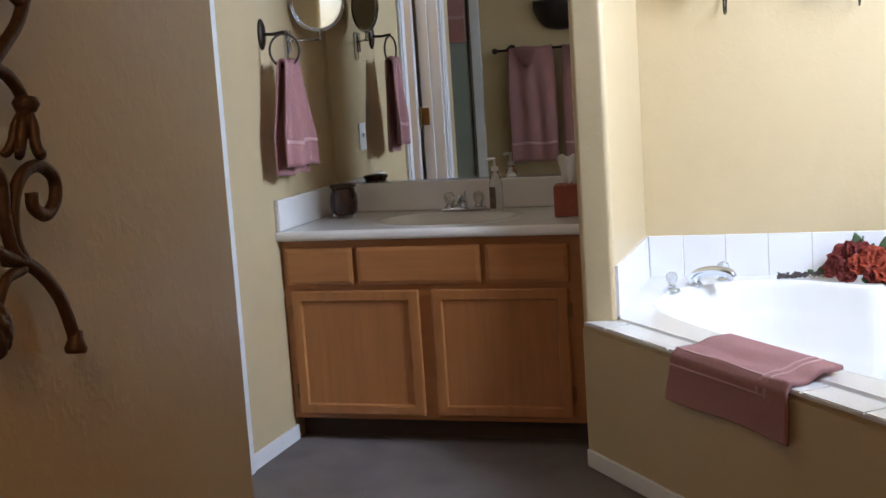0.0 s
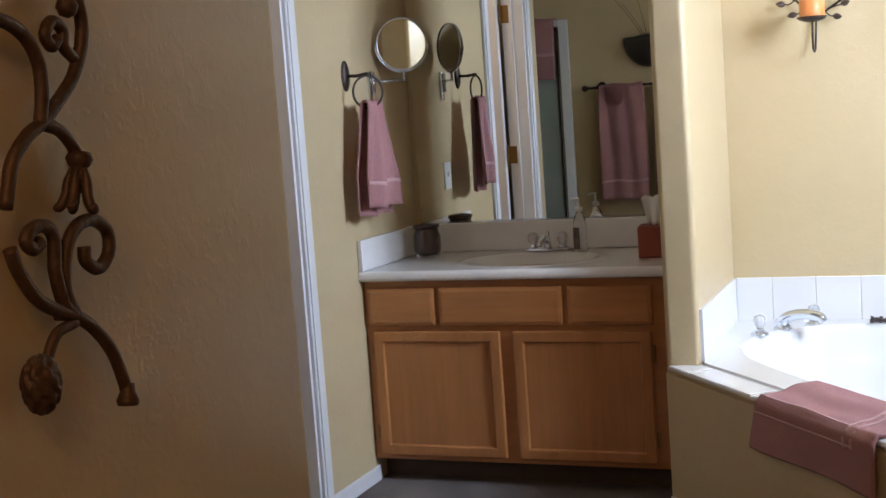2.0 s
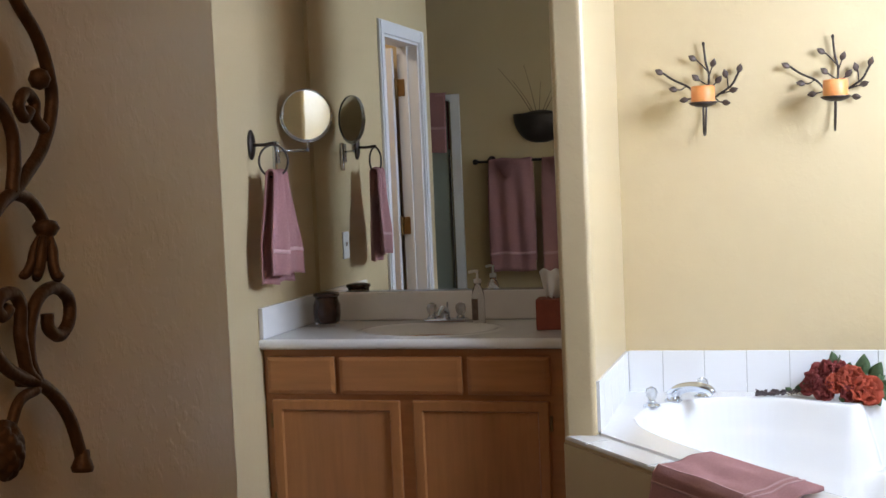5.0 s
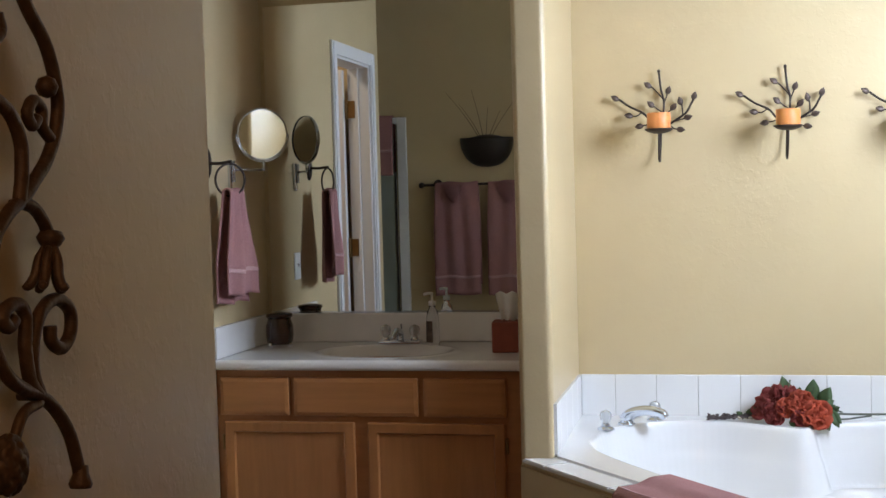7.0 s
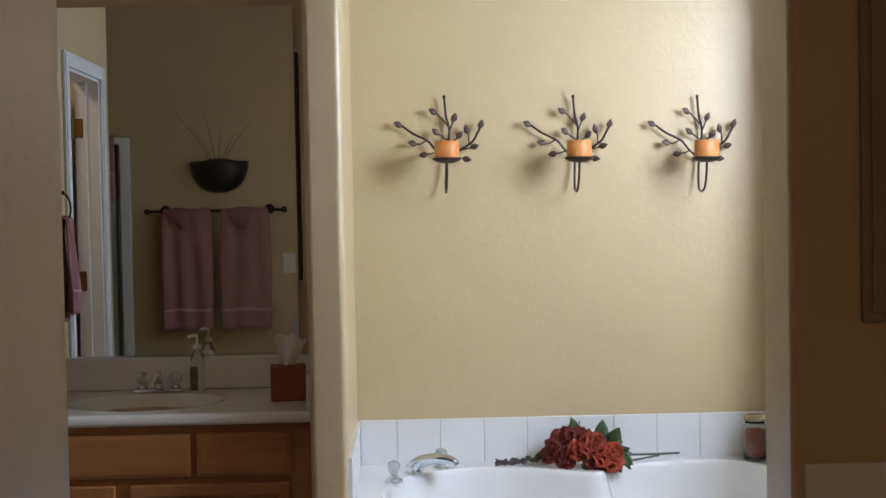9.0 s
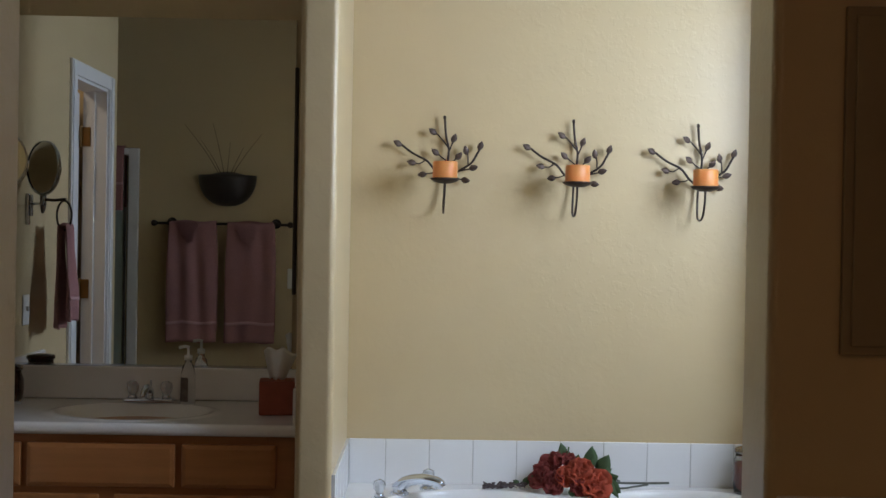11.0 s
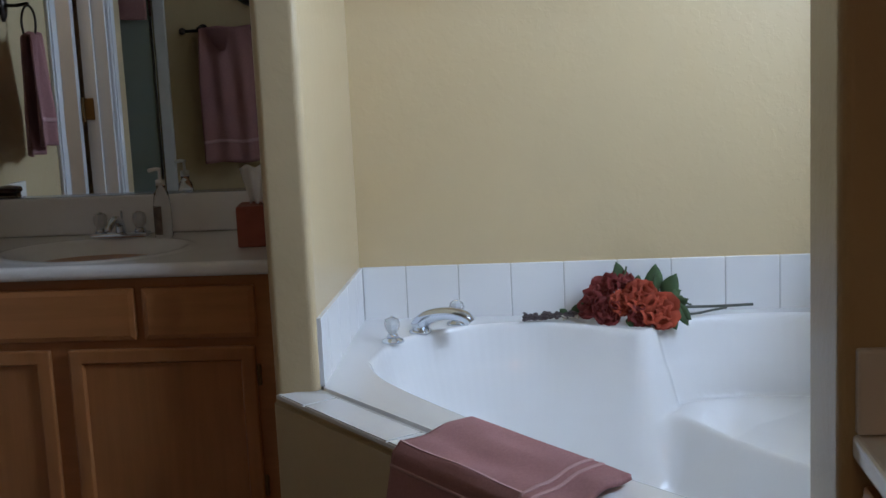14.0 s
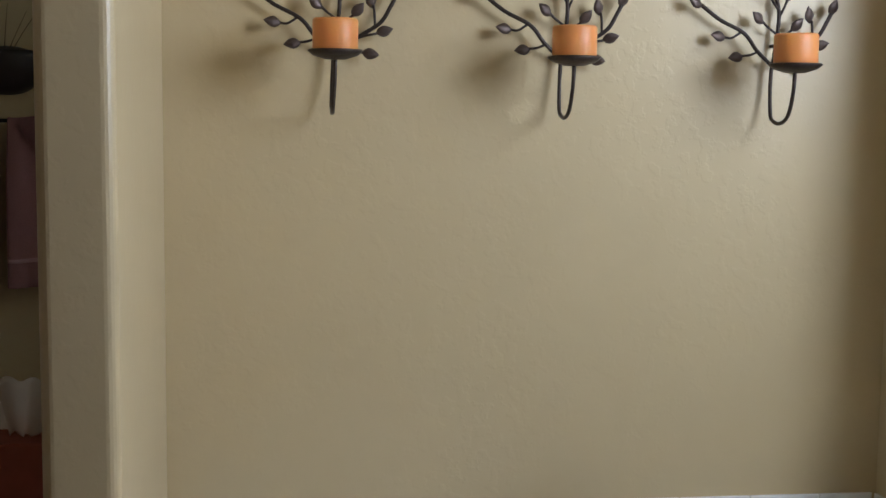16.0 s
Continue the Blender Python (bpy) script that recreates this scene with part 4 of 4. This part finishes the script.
# ---- jar of bath salts in the tub corner ----
jar = thing("glass_jar", "lidded glass jar of rust red bath salts on the deck", "jar", at=(1.385, -0.085, 0.503))
part("body", lathe([(0, 0.0), (0.036, 0.0), (0.040, 0.006), (0.042, 0.05), (0.040, 0.118), (0.034, 0.130), (0.033, 0.140), (0.031, 0.140), (0.032, 0.128), (0.038, 0.116), (0.0395, 0.05), (0.037, 0.008), (0, 0.005)], 32), CLEAR, jar, "", True)
part("contents", lathe([(0, 0.007), (0.036, 0.009), (0.0385, 0.05), (0.037, 0.108), (0, 0.112)], 32), REDSALT, jar, "rust red bath salts", True)
part("lid", lathe([(0, 0.141), (0.036, 0.141), (0.038, 0.146), (0.037, 0.156), (0.020, 0.163), (0, 0.164)], 32), CLEAR, jar, "clear glass lid", True)

# ---- things on the vanity top ----
pot = thing("candle_jar", "dark brown glazed candle jar on the vanity top", "candle", at=(-1.145, -0.185, 0.788))
part("body", lathe([(0, 0.012), (0.044, 0.012), (0.051, 0.022), (0.054, 0.05), (0.053, 0.085), (0.045, 0.108), (0.045, 0.116), (0.041, 0.116), (0.037, 0.105), (0, 0.100)], 32), DARKJAR, pot, "", True)
for k in range(3):
    a = 2.0 + k * 2.1
    part("foot", lathe([(0, -0.0005), (0.008, -0.0005), (0.010, 0.010), (0.006, 0.022), (0, 0.024)], 12, Matrix.Translation((0.042 * math.cos(a), 0.042 * math.sin(a), 0.001))), CHROME, pot, "small pale metal foot", True)
part("lid", lathe([(0, 0.1165), (0.050, 0.1165), (0.052, 0.122), (0.049, 0.131), (0.020, 0.136), (0, 0.137)], 32), DARKJAR, pot, "", True)

soap = thing("soap_dispenser", "clear pump soap bottle with a dark patterned label", "soap dispenser", at=(-0.548, -0.125, 0.788))
part("bottle", lathe([(0, 0.0), (0.024, 0.0), (0.026, 0.006), (0.025, 0.10), (0.020, 0.130), (0.012, 0.142), (0.012, 0.152), (0, 0.152)], 24), CLEAR, soap, "", True)
part("label", sheet(lambda u, v: (0.0262 * math.cos(3.6 + 1.3 * u), 0.0262 * math.sin(3.6 + 1.3 * u), 0.012 + 0.082 * v), 10, 2), material("patterned_label", (0.12, 0.09, 0.07), 0.5, vary=0.9, grain=45), soap, "dark patterned label")
part("collar", lathe([(0, 0.152), (0.014, 0.152), (0.014, 0.168), (0.005, 0.170), (0.004, 0.195), (0, 0.195)], 18), TISSUE, soap, "", True)
part("nozzle", tube(spline([(0.004, 0, 0.196), (-0.010, -0.004, 0.199), (-0.030, -0.012, 0.195)], 5), 0.0055, 8), TISSUE, soap, "", True)

tb = thing("tissue_box", "rust red tissue box with a white tissue pulled up", "tissue box", at=(-0.222, -0.300, 0.788))
place_box = box(-0.058, 0.058, -0.058, 0.058, 0.0, 0.110, 0.004)
part("box", place(place_box, pose(0, 0, 0, 0, 0, 6)), BOXRED, tb)
b = sheet(lambda u, v: ((u - 0.5) * (0.05 + 0.06 * v) + 0.012 * v, 0.012 * math.sin(u * 8) - 0.02 * v, 0.1105 + 0.105 * v * (1 - 0.5 * (u - 0.4) ** 2) + 0.006 * math.sin(u * 13)), 16, 8)
thicken(part("tissue", b, TISSUE, tb, "white tissue", True), 0.001)


# ---- switch plates ----
def switch(m, label):
    s = thing("light_switch", label, "switch")
    part("plate", box(-0.036, 0.036, -0.006, 0.0, -0.058, 0.058, 0.003), PLATE, s)
    t = part("toggle", box(-0.005, 0.005, -0.016, -0.0055, -0.004, 0.014, 0.002), PLATE, s)
    s.matrix_world = m


switch(pose(XL, -0.365, 1.072, 0, 0, 90), "white toggle switch plate beside the vanity mirror")
switch(pose(-0.505, Y_TOWEL, 1.115, 0, 0, 180), "white toggle switch plate beside the towel bar")

# ---- wall bowl with twigs ----
pocket = thing("wall_bowl", "dark brown half-bowl wall pocket holding thin dry twigs", "wall pocket", at=(-0.895, Y_TOWEL, 1.532))
b = bmesh.new()
nu, nv = 24, 12
g = []
for i in range(nu + 1):
    a = math.pi * i / nu
    row = []
    for j in range(nv + 1):
        e = j / nv
        r = 0.165 * math.sin(e * math.pi / 2) ** 0.8
        row.append(b.verts.new((r * math.cos(a), 0.70 * r * math.sin(a), 0.175 * (1 - math.cos(e * math.pi / 2)))))
    g.append(row)
for i in range(nu):
    for j in range(nv):
        b.faces.new((g[i][j], g[i + 1][j], g[i + 1][j + 1], g[i][j + 1]))
bmesh.ops.remove_doubles(b, verts=b.verts, dist=1e-5)
thicken(part("bowl", b, BOWL, pocket, "", True), 0.008)
part("mound", lathe([(0.150, 0.150), (0.11, 0.176), (0.05, 0.192), (0, 0.196)], 24, Matrix.Diagonal((1, 0.66, 1, 1)) @ Matrix.Translation((0, 0.004, 0))), BOWL, pocket, "", True)
for x, y, h in ((-0.24, 0.06, 0.46), (-0.08, 0.05, 0.47), (0.02, 0.05, 0.36), (0.20, 0.06, 0.41), (0.10, 0.08, 0.33), (-0.15, 0.08, 0.38)):
    part("twig", tube(spline([(x * 0.1, 0.05, 0.15), (x * 0.5, 0.05, 0.15 + (h - 0.15) * 0.5), (x, y, h)], 5), lambda t: 0.0022 - 0.0012 * t, 5), TWIG, pocket)

# ---- shower ----
sh = thing("shower_door", "framed shower door with pale green glass", "shower door", at=(-1.403, Y_TOWEL, 0))
part("jamb_frame", box(-0.058, -0.002, -0.020, 0.022, 0.08, 1.853, 0.003), TRIM, sh, "white frame upright")
part("head_rail", box(-1.00, -0.058, -0.020, 0.022, 1.815, 1.853, 0.003), TRIM, sh, "white head rail")
part("sill", box(-1.00, 0.03, -0.06, 0.06, 0.0, 0.08, 0.004), TILE, sh, "white shower kerb")
part("chrome_strip", box(-0.072, -0.060, -0.008, 0.012, 0.08, 1.81, 0.003), CHROME, sh, "chrome door edge")
part("glass", box(-0.995, -0.088, -0.006, 0.0, 0.085, 1.81), SHOWERGLASS, sh, "pale green glass")
hung_towel("shower_towel", "dusty rose towel hung over the shower door", "", 0.40, 0.36, 0.34, 0.034, pose(-1.685, Y_TOWEL + 0.003, 1.857, 0, 0, 180), 1.0, 4, 0.0, ((0.55, 0.60),), 0.003)

# ---- shallow cabinet on the vanity side of the stub wall ----
med = thing("medicine_cabinet", "shallow wall cabinet with a dark-edged door beside the mirror", "cabinet", at=(STUB_L, -0.15, 1.175))
part("body", box(-0.050, 0.0, -0.085, 0.085, 0.0, 0.76, 0.002), WALL, med)
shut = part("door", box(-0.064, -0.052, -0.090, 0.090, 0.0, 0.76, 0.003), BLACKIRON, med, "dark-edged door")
part("catch", box(-0.066, -0.050, 0.0905, 0.094, 0.365, 0.385, 0.001), CHROME, shut)

# baseboard along the tub platform
b = box(0.006, length - 0.02, -0.017, -0.005, 0, 0.058, 0.003)
place(b, Matrix.Translation((F0.x, F0.y, 0)) @ turn)
structure("baseboard", b, TRIM, "white painted baseboard along the tub platform", "baseboard")
